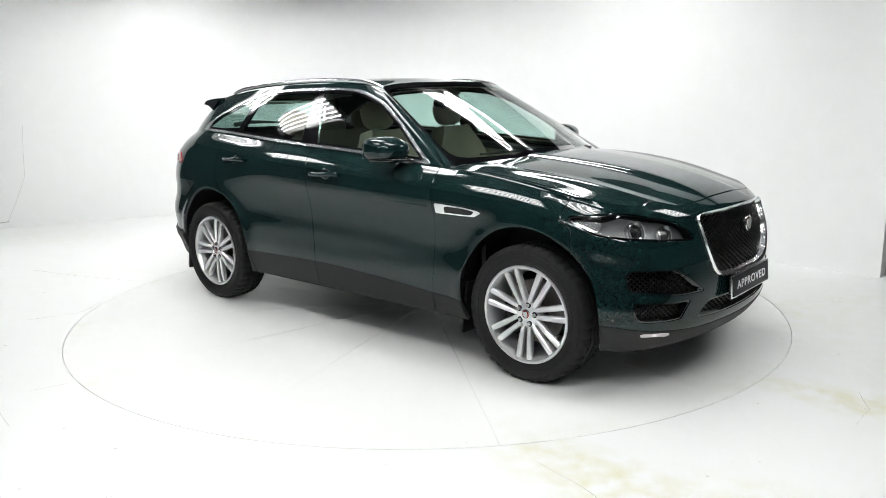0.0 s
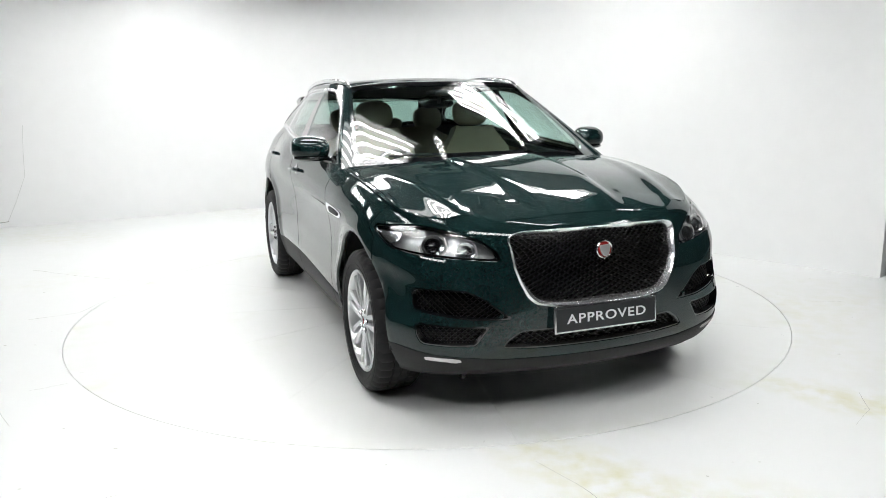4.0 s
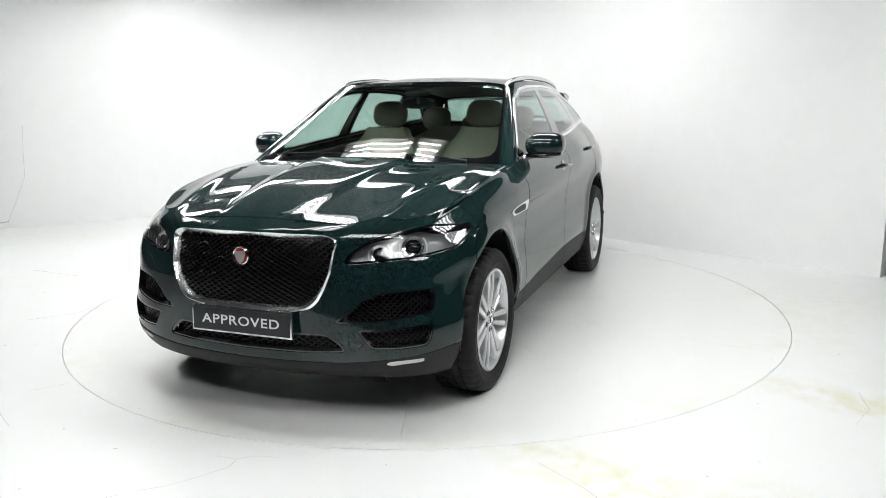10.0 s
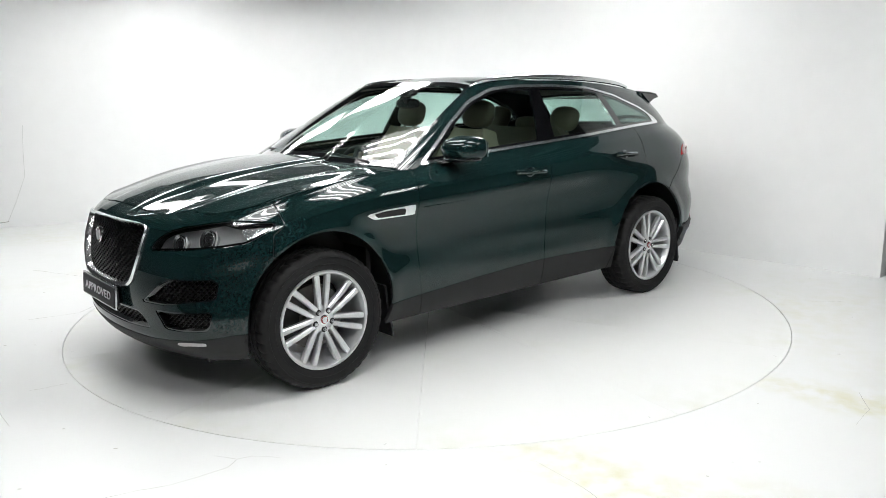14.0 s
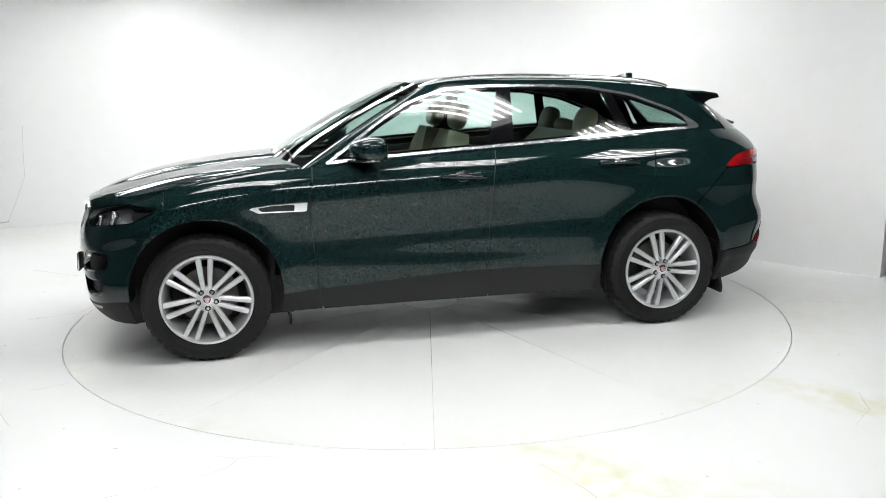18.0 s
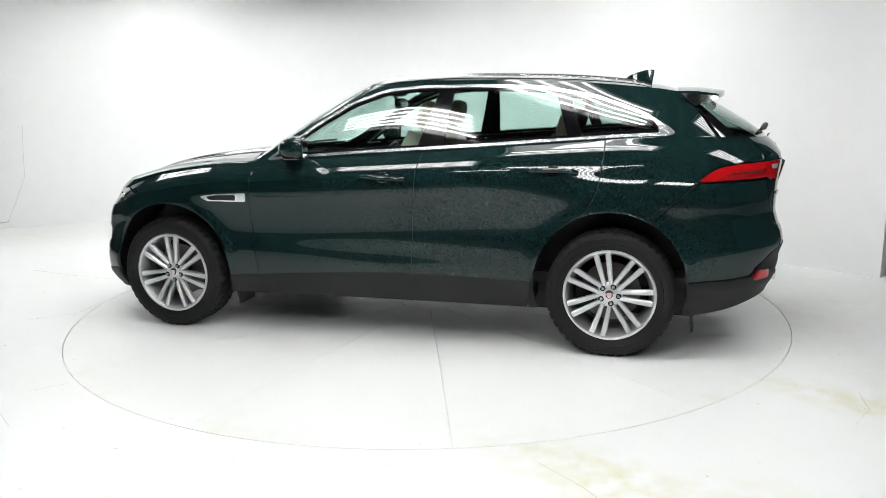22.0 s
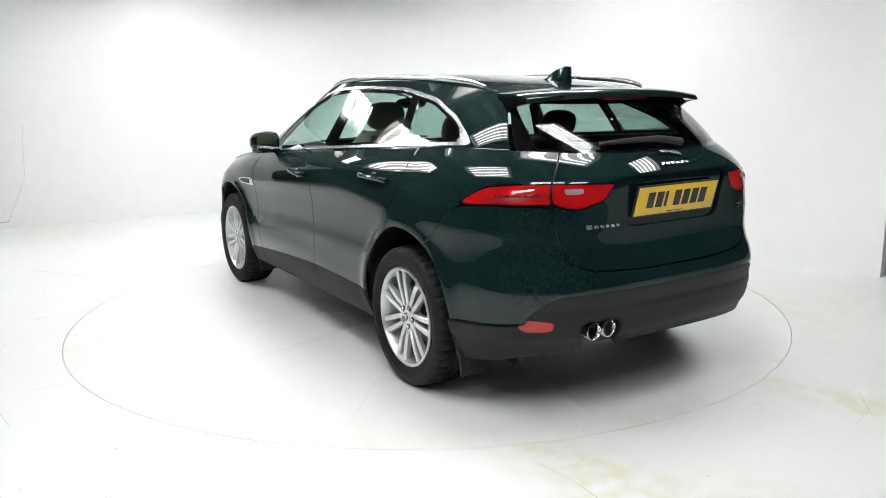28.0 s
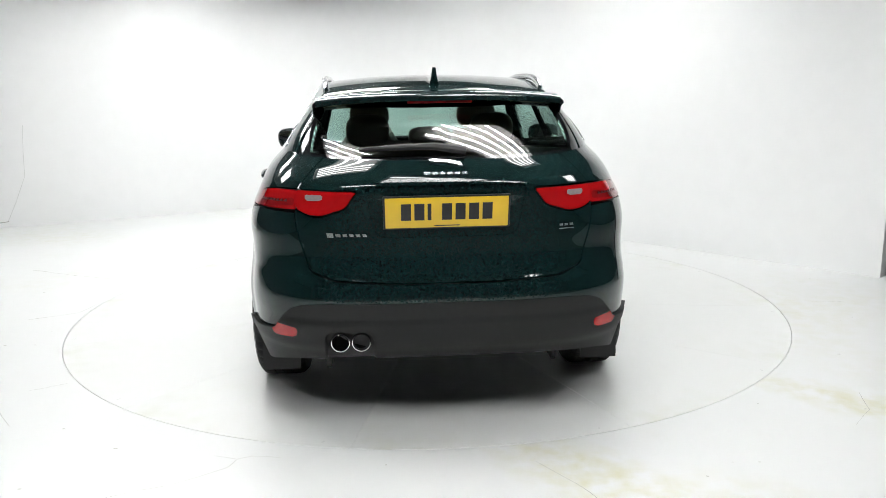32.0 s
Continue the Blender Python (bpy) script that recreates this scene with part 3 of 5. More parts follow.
def skin_at(arc, z):
    """A point of the body's side and its normal, by arc length and height."""
    def p(a, h):
        x, y = plan(np.interp(abs(a), ARC, COL), h)
        return Vector((float(x), float(y) * (1 if a >= 0 else -1), h))
    c, e = p(arc, z), 0.006
    n = (p(arc + e, z) - p(arc - e, z)).cross(p(arc, z + e) - p(arc, z - e)).normalized()
    return c, (n if n.dot(c - Vector((c.x * 0.8, 0, 0.7))) > 0 else -n)


def at_front(y):
    return float(np.interp(y, py[:1001], run[:1001]))


def at_rear(y):
    return float(np.interp(-y, -py[2000:], run[2000:]))


def at_side(x):
    return float(np.interp(-x, -px, run))


def fz(y, z):
    """Arc length and height of the point of the nose at y and height z."""
    c = np.linspace(0, 1, 801)
    return float(np.interp(np.interp(y, plan(c, z)[1], c), dense, run)), z


def rz(y, z):
    """The same at the tail."""
    c = np.linspace(2, 3, 801)
    return float(np.interp(np.interp(-y, -plan(c, z)[1], c), dense, run)), z


def sz(x, z):
    """The same along the side, by x."""
    c = np.linspace(0.3, 2.8, 1601)
    return float(np.interp(np.interp(-x, -plan(c, z)[0], c), dense, run)), z


top = np.full(NCOL, 1.0)
for _ in range(25):
    ex, ey = plan(COL, top)
    want = np.where(ex > 0.95, hood_z(ex, ey), belt(ex))
    top = 0.5 * top + 0.5 * np.clip(want, 0.90, 1.27)
ex, ey = plan(COL, top)
low = bottom(plan(COL, 0.3)[0])
f = np.linspace(0, 1, NROW)
Z = low[:, None] + (top - low)[:, None] * f[None]
BX, BY = plan(np.repeat(COL[:, None], NROW, 1), Z)
BY[0], BY[-1] = 0, 0
LOWER = Skin.grid(np.stack([BX, BY, Z], 2)[:, :, :], np.stack([np.repeat(ARC[:, None], NROW, 1), Z], 2))
LOWER.N[np.abs(LOWER.V[:, 1]) < 1e-6, 1] = 0

# hood and wing tops: height field from the body's upper rim to the cowl
COWL_Y = 0.815
K_A = int(np.argmin(np.abs(ex - 0.865)))


def cowl(y):
    return 1.03 - 0.17 * (np.abs(y) / COWL_Y) ** 2.0


NH = 70
EX, EY = ex[:K_A + 1], ey[:K_A + 1]
fr = np.clip(EY / 0.93, 0, 1)
along = np.linspace(0, 1, K_A + 1)
CY = COWL_Y * np.minimum(1, (0.75 * fr + 0.25 * along) / (0.75 * fr[-1] + 0.25))
CX = cowl(CY)
g = np.linspace(0, 1, NH)[None]
HX, HY = EX[:, None] * (1 - g) + CX[:, None] * g, EY[:, None] * (1 - g) + CY[:, None] * g
HZ = hood_z(HX, HY)
HZ = HZ + (top[:K_A + 1, None] - HZ[:, :1]) * np.exp(-g * 14)
V = np.stack([HX, HY, HZ], 2)
HOOD = Skin.grid(V, np.stack([HX, HY], 2))
e = 0.004
gx = (hood_z(HX + e, HY) - hood_z(HX - e, HY)) / (2 * e)
gy = (hood_z(HX, HY + e) - hood_z(HX, np.abs(HY - e))) / (2 * e)
N = np.stack([-gx, -gy, np.ones_like(gx)], 2).reshape(-1, 3)
N[np.abs(HY.reshape(-1)) < 1e-6, 1] = 0
HOOD.N = N / np.linalg.norm(N, axis=1, keepdims=True)

# greenhouse: from cowl and shoulder up to the roof's rim
base = np.vstack([np.stack([CX, CY, hood_z(CX, CY) - 0.012], 1), np.stack([ex, ey, top], 1)[K_A + 1:]])
step = np.concatenate([[0], np.cumsum(np.linalg.norm(np.diff(base, axis=0), axis=1))])
sA = step[K_A]
phi = np.where(step <= sA, base[:, 1] / COWL_Y, 1 + (step - sA) / (step[-1] - sA))


def p_side(x):
    return float(np.interp(-x, -base[K_A:, 0], phi[K_A:]))


def p_rear(y):
    return float(np.interp(-y, -base[NCOL // 2:, 1], phi[NCOL // 2:]))


rim = [(0, 0.165, 0.0, 1.598), (0.5, 0.150, 0.31, 1.594), (0.8, 0.125, 0.505, 1.584), (1.0, 0.075, 0.620, 1.568), (p_side(0.45), -0.17, 0.640, 1.588), (p_side(0.08), -0.38, 0.646, 1.594),
       (p_side(-0.47), -0.76, 0.640, 1.592), (p_side(-1.03), -1.15, 0.612, 1.574), (p_side(-1.5), -1.46, 0.580, 1.548), (p_side(-1.75), -1.68, 0.556, 1.524),
       (p_rear(0.62), -1.80, 0.535, 1.502), (p_rear(0.4), -1.87, 0.37, 1.492), (p_rear(0.2), -1.915, 0.19, 1.487), (2, -1.93, 0.0, 1.485)]
rim_x, rim_y, rim_z = (spline(*[(q[0], q[k]) for q in rim]) for k in (1, 2, 3))
RIM = np.stack([rim_x(phi), rim_y(phi), rim_z(phi)], 1)
NG = 44
w = np.linspace(0, 1, NG)[None, :, None]
flat = np.gradient(base[:, :2], axis=0)
out = np.stack([flat[:, 1], -flat[:, 0], np.zeros(len(base))], 1)
out /= np.linalg.norm(out, axis=1, keepdims=True) + 1e-9
sgn = np.where((out * np.stack([base[:, 0] + 0.5, base[:, 1] * 2, base[:, 2] * 0], 1)).sum(1) < 0, -1, 1)
out *= sgn[:, None]
amount = spline((0, 0.055), (0.5, 0.048), (0.85, 0.026), (1.0, 0.014), (1.15, 0.018), (1.6, 0.012), (1.8, 0.02), (2, 0.018))(phi)
G = base[:, None] * (1 - w) + RIM[:, None] * w + (out * amount[:, None])[:, None] * 4 * w * (1 - w)
G[0, :, 1] = G[-1, :, 1] = 0
CABIN = Skin.grid(G, np.stack([np.repeat(phi[:, None], NG, 1), np.repeat(w[0].T, len(phi), 0)], 2))
mid = np.abs(CABIN.V[:, 1]) < 1e-6
CABIN.N[mid, 1] = 0

# roof
roof_line = spline((0.20, 1.596), (0.15, 1.600), (0.0, 1.618), (-0.2, 1.630), (-0.6, 1.634), (-1.0, 1.620), (-1.4, 1.588), (-1.7, 1.548), (-1.93, 1.505))
NR = 36
g = np.linspace(0, 1, NR)[None]
RX = RIM[:, 0][:, None] + (np.clip(RIM[:, 0], -1.6, -0.2)[:, None] - RIM[:, 0][:, None]) * g * 0.9
RY = RIM[:, 1][:, None] * (1 - g)
edge = RIM[:, 2][:, None]
RZ = edge + (roof_line(RX) - edge) * (1 - (1 - g) ** 2.2)
ROOF = Skin.grid(np.stack([RX, RY, RZ], 2), np.stack([RX, RY], 2))
for s in (LOWER, HOOD, CABIN, ROOF):
    c = np.array((-0.2, 0.0, 0.7))
    if ((s.V - c) * s.N).sum(1).mean() < 0:
        s.N = -s.N
        s.F = [tuple(reversed(q)) for q in s.F]
ROOF.N[:, 2] = np.abs(ROOF.N[:, 2])
ROOF.N[np.abs(ROOF.V[:, 1]) < 1e-6] = (0, 0, 1)

SLIT = 0.0042


def take(skin, measure_d):
    """The piece within, and the remainder beyond the joint."""
    a, rest = skin.cut(measure_d(skin) + SLIT)
    gone, rest = rest.cut(measure_d(rest) - SLIT)
    return a, rest


def pair(name, skin, material, label="", parent=None, depth=0.014):
    """The left and the right one."""
    return [sheet(name, skin, material, parent or car, label, m, depth) for m in (0, 1)]


# wheel openings
body = LOWER
for ax, az, ar in ARCH:
    _, body = body.cut(np.hypot(body.V[:, 0] - ax, body.V[:, 2] - az) - ar)

# ---- front fascia openings, in arc length from the nose and height
f = at_front
GRILLE = [(-0.4, 0.902), fz(0.20, 0.902), fz(0.38, 0.896), fz(0.432, 0.884), fz(0.440, 0.851), fz(0.424, 0.756), fz(0.398, 0.666), fz(0.372, 0.613), fz(0.33, 0.579), fz(0.25, 0.565), fz(0.12, 0.556), (-0.4, 0.553)]
HEADLAMP = [fz(0.478, 0.776), fz(0.50, 0.820), fz(0.55, 0.862), fz(0.62, 0.888), fz(0.72, 0.910), sz(1.85, 0.918), sz(1.67, 0.908), sz(1.69, 0.884), sz(1.82, 0.824), fz(0.80, 0.803), fz(0.66, 0.788)]
INTAKE_UP = [fz(0.43, 0.511), fz(0.50, 0.561), fz(0.57, 0.617), fz(0.64, 0.650), fz(0.83, 0.655), fz(0.848, 0.636), fz(0.848, 0.553), fz(0.72, 0.528), fz(0.60, 0.512)]
INTAKE_LOW = [fz(0.535, 0.484), fz(0.66, 0.486), fz(0.845, 0.502), fz(0.84, 0.426), fz(0.822, 0.399), fz(0.70, 0.390), fz(0.60, 0.392)]
INTAKE_MID = [(-0.4, 0.461), fz(0.40, 0.461), fz(0.465, 0.416), fz(0.49, 0.376), fz(0.30, 0.367), (-0.4, 0.365)]
FOG = [fz(0.64, 0.326), fz(0.70, 0.336), fz(0.81, 0.342), fz(0.807, 0.326), fz(0.72, 0.320), fz(0.68, 0.312)]

_, body = body.cut(body.flat(GRILLE, 2))
lamp_front, body = take(body, lambda s: s.flat(HEADLAMP, 1))
_, body = body.cut(body.flat(INTAKE_UP, 1))
_, body = body.cut(body.flat(INTAKE_LOW, 1))
_, body = body.cut(body.flat(INTAKE_MID, 1))

# black shell behind the panels, so that their joints look shaded
sheet("inner_shade_shell", body.off(-0.022), BLACK, car, "black inner body shell for the shade in the panel joints", 2, 0)
# open joint under the hood's front edge
lid = np.interp(body.U[:, 0], ARC, top) - 0.006
_, body = body.cut(np.where((body.U[:, 0] > at_front(0.70)) & (body.U[:, 0] < at_side(1.70)), lid - body.U[:, 1], 1.0))

# ---- side panels
DOOR_F = [(0.80, 1.4), (0.80, 1.07), (0.825, 0.83), (0.80, 0.47), (0.765, 0.20), (-0.262, 0.20), (-0.245, 0.45), (-0.255, 0.60), (-0.265, 0.79), (-0.29, 1.06), (-0.33, 1.22), (-0.36, 1.4)]
DOOR_R = [(-0.36, 1.4), (-0.33, 1.22), (-0.29, 1.06), (-0.265, 0.79), (-0.255, 0.60), (-0.245, 0.45), (-0.262, 0.20), (-0.95, 0.20), (-0.99, 0.45), (-1.06, 0.63), (-1.17, 0.755), (-1.29, 0.835), (-1.355, 0.96), (-1.385, 1.18), (-1.38, 1.4)]
door_front, body = take(body, lambda s: s.side(DOOR_F, 1))
door_rear, body = take(body, lambda s: s.side(DOOR_R, 1))
clad_z = spline((1.0, 0.370), (0.8, 0.384), (0.27, 0.420), (-0.25, 0.440), (-0.95, 0.424), (-1.05, 0.42))


def below(s):
    return s.V[:, 2] - clad_z(s.V[:, 0])


names = (("front_door", door_front), ("rear_door", door_rear))
DOORS = {}
for nm, sk in names:
    low_part, up = sk.cut(below(sk))
    made = pair(nm, up, PAINT)
    DOORS[nm] = made
    for m, ob in enumerate(made):
        sheet("door_cladding", low_part.off(0.003), CLAD, ob, "grey plastic cladding", m)

# sill pieces between the doors and the wheel openings
sill, body = body.cut(np.maximum(below(body), np.abs(body.V[:, 0]) - 1.05))
for piece in sill.cut(sill.V[:, 0]):
    pair("sill_cladding", piece.off(0.003), CLAD, "grey plastic sill")
# wings
wing, body = take(body, lambda s: np.maximum(0.3 - s.V[:, 0], inside(s.V[:, [0, 2]], [(0.5, 1.4), (1.64, 1.4), (1.64, 0.885), (1.70, 0.85), (1.72, 0.74), (1.60, 0.70), (1.2, 0.2), (0.5, 0.2)])))
VENT = [(1.175, 0.890), (1.12, 0.860), (0.845, 0.860), (0.838, 0.916), (1.05, 0.907)]
vent_hole, wing = wing.cut(wing.side(VENT, 0))

# ---- rear
GATE = [(9, 1.516), (at_rear(0.645), 1.516), rz(0.645, 1.116), rz(0.635, 0.876), rz(0.60, 0.761), rz(0.50, 0.724), rz(0.2, 0.709), (9, 0.706)]
LIGHT_OUT = [rz(0.638, 1.114), rz(0.638, 1.024), sz(-2.08, 1.018), sz(-1.88, 1.012), sz(-1.95, 1.064), sz(-2.01, 1.094), sz(-2.13, 1.110)]
LIGHT_IN = [rz(0.652, 1.114), rz(0.652, 1.026), rz(0.60, 1.004), rz(0.535, 1.000), rz(0.49, 1.018), rz(0.435, 1.032), rz(0.375, 1.112)]
BUMP_DARK = [(9, 0.628), rz(0.50, 0.625), rz(0.63, 0.616), rz(0.70, 0.591), rz(0.745, 0.536), rz(0.765, 0.484), sz(-2.1, 0.468), sz(-1.7, 0.446), sz(-1.6, 0.116), (9, 0.116)]
REFLECT = [rz(0.80, 0.521), rz(0.66, 0.503), rz(0.665, 0.461), rz(0.77, 0.456)]
BUMP_SEAM = [sz(-1.63, 0.76), sz(-1.885, 1.001), sz(-2.02, 1.016), (9, 1.016), (9, 0.116), sz(-1.6, 0.116)]
gate, body = take(body, lambda s: s.flat(GATE, 1))
light_out, body = take(body, lambda s: s.flat(LIGHT_OUT, 1))
light_in, gate = take(gate, lambda s: s.flat(LIGHT_IN, 1))
RECESS = [(9, 1.134), rz(0.345, 1.134), rz(0.335, 1.046), rz(0.31, 0.921), rz(0.27, 0.904), (9, 0.901)]
recess, gate = gate.cut(gate.flat(RECESS, 2))
bump_rear, body = take(body, lambda s: s.flat(BUMP_SEAM, 0))
dark_rear, bump_rear = bump_rear.cut(bump_rear.flat(BUMP_DARK, 1))
reflect, dark_rear = dark_rear.cut(dark_rear.flat(REFLECT, 1))

# front bumper: what is left ahead; its lower lip is dark
front_left, body = body.cut(0.2 - body.V[:, 0])
lip, front_left = front_left.cut(front_left.U[:, 1] - np.interp(front_left.U[:, 0], [0, f(0.4), f(0.75), at_side(1.85)], [0.318, 0.322, 0.350, 0.378]))
fog, lip = lip.cut(lip.flat(FOG, 1))
# ---- hood and wing tops
HOOD_OUT = [(2.090, -1), (2.090, 0.10), (2.084, 0.28), (2.064, 0.44), (2.030, 0.58), (1.985, 0.68), (1.93, 0.745), (1.80, 0.805), (1.5, 0.840), (1.1, 0.852), (0.84, 0.850), (0.5, 0.88), (0.5, -1)]
hood, wing_top = take(HOOD, lambda s: inside(s.U, rounded(HOOD_OUT, 1)))
sheet("hood", hood.off(0.0015), PAINT, car, "dark green creased hood", 2)
nose_panel, wing_top = wing_top.cut(inside(wing_top.U, np.array([(3, -1), (3, 1.2), (1.90, 1.2), (1.90, -1)])))
wing_m = plus(wing, wing_top)
bumper_front = sheet("front_bumper", plus(front_left, nose_panel), PAINT, car, "", 2)
sheet("lower_lip", lip.off(0.004), CLAD, bumper_front, "dark plastic lower lip", 2)
for m in (0, 1):
    sheet("fog_lamp", fog.off(0.006), CLEAR_LAMP, bumper_front, "clear lamp strip", m)
bumper_back = sheet("rear_bumper", bump_rear, PAINT, car, "", 2)
EXHAUST = [rz(0.545, 0.316), rz(0.545, 0.471), rz(0.520, 0.496), rz(0.350, 0.496), rz(0.325, 0.471), rz(0.325, 0.316)]
_, piped = dark_rear.cut(dark_rear.flat(EXHAUST, 1))


def ledge(z):
    return 0.004 + 0.013 / (1 + np.exp(-(0.540 - z) / 0.006)) - 0.012 / (1 + np.exp(-(0.405 - z) / 0.010))


sheet("bumper_cladding", piped.step(ledge), CLAD, bumper_back, "dark grey plastic bumper lower with exhaust opening", 0, 0.03)
sheet("bumper_cladding", dark_rear.step(ledge), CLAD, bumper_back, "dark grey plastic bumper lower", 1, 0.03)
for m in (0, 1):
    sheet("reflector", reflect.off(0.019), RED_LENS, bumper_back, "red reflector", m)

WINGS = pair("front_wing", wing_m, PAINT)
for m, ob in enumerate(WINGS):
    vin = sheet("side_vent", vent_hole.off(0.004), CHROME, ob, "chrome side vent", m, 0.02)
    a, _ = vent_hole.cut(vent_hole.side([(1.125, 0.888), (1.095, 0.869), (0.915, 0.869), (0.912, 0.903), (1.05, 0.899)], 0))
    sheet("vent_slot", a.off(0.008), BLACK, vin, "black slot", m, 0.004)

# ---- greenhouse
phi_r = p_rear(0.665)
screen, cabin = CABIN.cut(CABIN.U[:, 0] - 0.985)
SCREEN = np.array([(-1, 0.070), (0.60, 0.072), (0.84, 0.088), (0.915, 0.115), (0.948, 0.170), (0.960, 0.260), (0.962, 0.880), (0.945, 0.935), (0.90, 0.952), (-1, 0.955)])
scr_glass, scr_frame = screen.cut(inside(screen.U, SCREEN))
pane = sheet("windscreen", scr_glass, GLASS, car, "clear laminated windscreen", 2, 0)
sheet("windscreen_frame", scr_frame.off(-0.001), GLOSS, car, "black glazing border", 2)

DLO = [(0.735, 1.114), (0.40, 1.350), (0.19, 1.472), (-0.03, 1.545), (-0.25, 1.564), (-0.62, 1.566), (-1.00, 1.550), (-1.315, 1.494), (-1.587, 1.396), (-1.735, 1.310), (-1.775, 1.268), (-1.5, 1.256), (-1.33, 1.247), (-0.39, 1.190), (0.0, 1.168), (0.45, 1.138)]


def dlo(s):
    far = np.where(s.U[:, 0] > 1.9, 1.0, -1.0)
    return np.maximum(s.side(DLO, 1), far)


opening, cabin = cabin.cut(dlo(cabin))
trim, opening = opening.cut(-(dlo(opening) + 0.016))
pair("window_trim", trim.off(0.004), TRIM, "chrome window surround")
tail_trim, opening = opening.cut(opening.side([(-1.64, 1.2), (-1.685, 1.295), (-1.64, 1.350), (-1.53, 1.425), (-1.75, 1.5), (-1.95, 1.2)], 1))
pair("trim_corner", tail_trim.off(0.003), TRIM, "broad chrome corner of the window trim")
glaze, frames = opening.cut(dlo(opening) + 0.030)
PILLAR_B = [(-0.245, 1.1), (-0.40, 1.6), (-0.475, 1.6), (-0.43, 1.1)]
PILLAR_D = [(-1.06, 1.6), (-1.225, 1.1), (-1.31, 1.1), (-1.13, 1.6)]
pb, glaze = glaze.cut(glaze.side(PILLAR_B, 0))
pd, glaze = glaze.cut(glaze.side(PILLAR_D, 0))
pair("window_frame", plus(frames, pb, pd), GLOSS, "gloss black pillars and frames")
wf, rest = glaze.cut(-0.34 - glaze.V[:, 0])
wr, wq = rest.cut(-1.19 - rest.V[:, 0])
pair("front_window", wf, GLASS, "clear side glass", depth=0)
pair("rear_window", wr, GLASS, "clear side glass", depth=0)
pair("quarter_window", wq, PRIVACY, "tinted quarter glass", depth=0)

BACK = [(phi_r, -1), (phi_r, 0.2), (phi_r + 0.015, 1.2), (3, 1.2), (3, -1)]
back, cabin = take(cabin, lambda s: inside(s.U, np.array(BACK)))
glass_b, back_rim = back.cut(np.maximum(np.maximum(phi_r + 0.032 - back.U[:, 0], 0.05 - back.U[:, 1]), back.U[:, 1] - 0.91))
tailgate = sheet("tailgate", gate, PAINT, car, "dark green tailgate", 2, 0.03)
sheet("plate_recess", recess.off(-0.012), PAINT, tailgate, "", 2)
sheet("back_window", glass_b, PRIVACY, tailgate, "tinted rear window", 2, 0)
sheet("back_window_frame", back_rim, GLOSS, tailgate, "gloss black surround", 2)
pillars = cabin
roof_side, pillars = pillars.cut(-1.30 - pillars.V[:, 0])
pair("roof_side", roof_side, PAINT)
pair("quarter_panel", plus(body, pillars), PAINT)
sheet("roof", ROOF, PAINT, car, "", 2)
lining, _ = ROOF.off(-0.03).cut(np.abs(ROOF.V[:, 1]) - 0.9)
sheet("headlining", lining, LINING, car, "pale roof lining", 2, 0)

# tail lamps
for m in (0, 1):
    lamp = sheet("tail_lamp", light_out.off(0.004), RED_LENS, car, "red tail lamp", m)
    strip, _ = light_out.cut(light_out.flat([rz(0.655, 1.078), rz(0.655, 1.045), sz(-2.06, 1.022), sz(-1.97, 1.022), sz(-2.06, 1.052)], 1))
    sheet("lamp_strip", strip.off(0.006), RED_DARK, lamp, "darker red light band", m, 0.003)
    a0, a1 = sz(-2.07, 1.06)[0], rz(0.70, 1.06)[0]
    for k in range(8):
        c, n = skin_at((a0 + (a1 - a0) * k / 7) * (1, -1)[m], 1.063 - 0.006 * (7 - k) / 7)
        t = Vector((-n.y, n.x, 0)).normalized() * (1, -1)[m]
        part("lamp_tooth", slab([(-0.014, -0.006), (0.012, -0.006), (0.012, 0.006), (0.004, 0.004)], 0.003, lambda a, b, d: c + n * (0.006 + d) + t * a + Vector((0, 0, b))), RED_SHADE, lamp, "dark red lamp element")
    inner = sheet("gate_lamp", light_in.off(0.004), RED_LENS, tailgate, "red lamp on the tailgate", m)
    clear, _ = light_in.cut(light_in.flat([rz(0.605, 1.092), rz(0.605, 1.068), rz(0.530, 1.070), rz(0.525, 1.094)], 0))
    sheet("reversing_lamp", clear.off(0.007), GREY_LAMP, inner, "clear reversing lamp", m, 0.004)

# ---- wheel wells, underside, flaps
for ax, az, ar in ARCH:
    for m in (1, -1):
        bm = bmesh.new()
        rows = []
        for k in range(37):
            a = math.radians(-8 + 196 * k / 36)
            ca, sa = math.cos(a), math.sin(a)
            rows.append([bm.verts.new((ax + q * ca, m * y, az + q * sa)) for q, y in ((ar + 0.004, 0.925), (ar + 0.02, 0.90), (ar + 0.02, 0.58), (ar + 0.028, 0.58), (ar + 0.028, 0.90), (ar + 0.010, 0.925))])
        for A, B in zip(rows, rows[1:]):
            for i in range(6):
                bm.faces.new((A[i], A[(i + 1) % 6], B[(i + 1) % 6], B[i]))
        part("wheel_arch_liner", bm, BLACK, car, "black plastic arch liner")
        part("inner_wing", box(ax, m * 0.57, az + 0.12, 0.98, 0.02, 0.72), BLACK, car)
part("underbody", box(-0.02, 0, 0.30, 1.90, 1.72, 0.10, 0.02), BLACK, car, "black underbody")
part("engine_tray", box(1.50, 0, 0.27, 1.0, 1.10, 0.05, 0.02), BLACK, car)
part("rear_tray", box(-1.70, 0, 0.36, 1.10, 1.10, 0.06, 0.02), BLACK, car)
part("cabin_floor", box(-0.4, 0, 0.42, 3.0, 1.55, 0.06), DARK_TRIM, car)
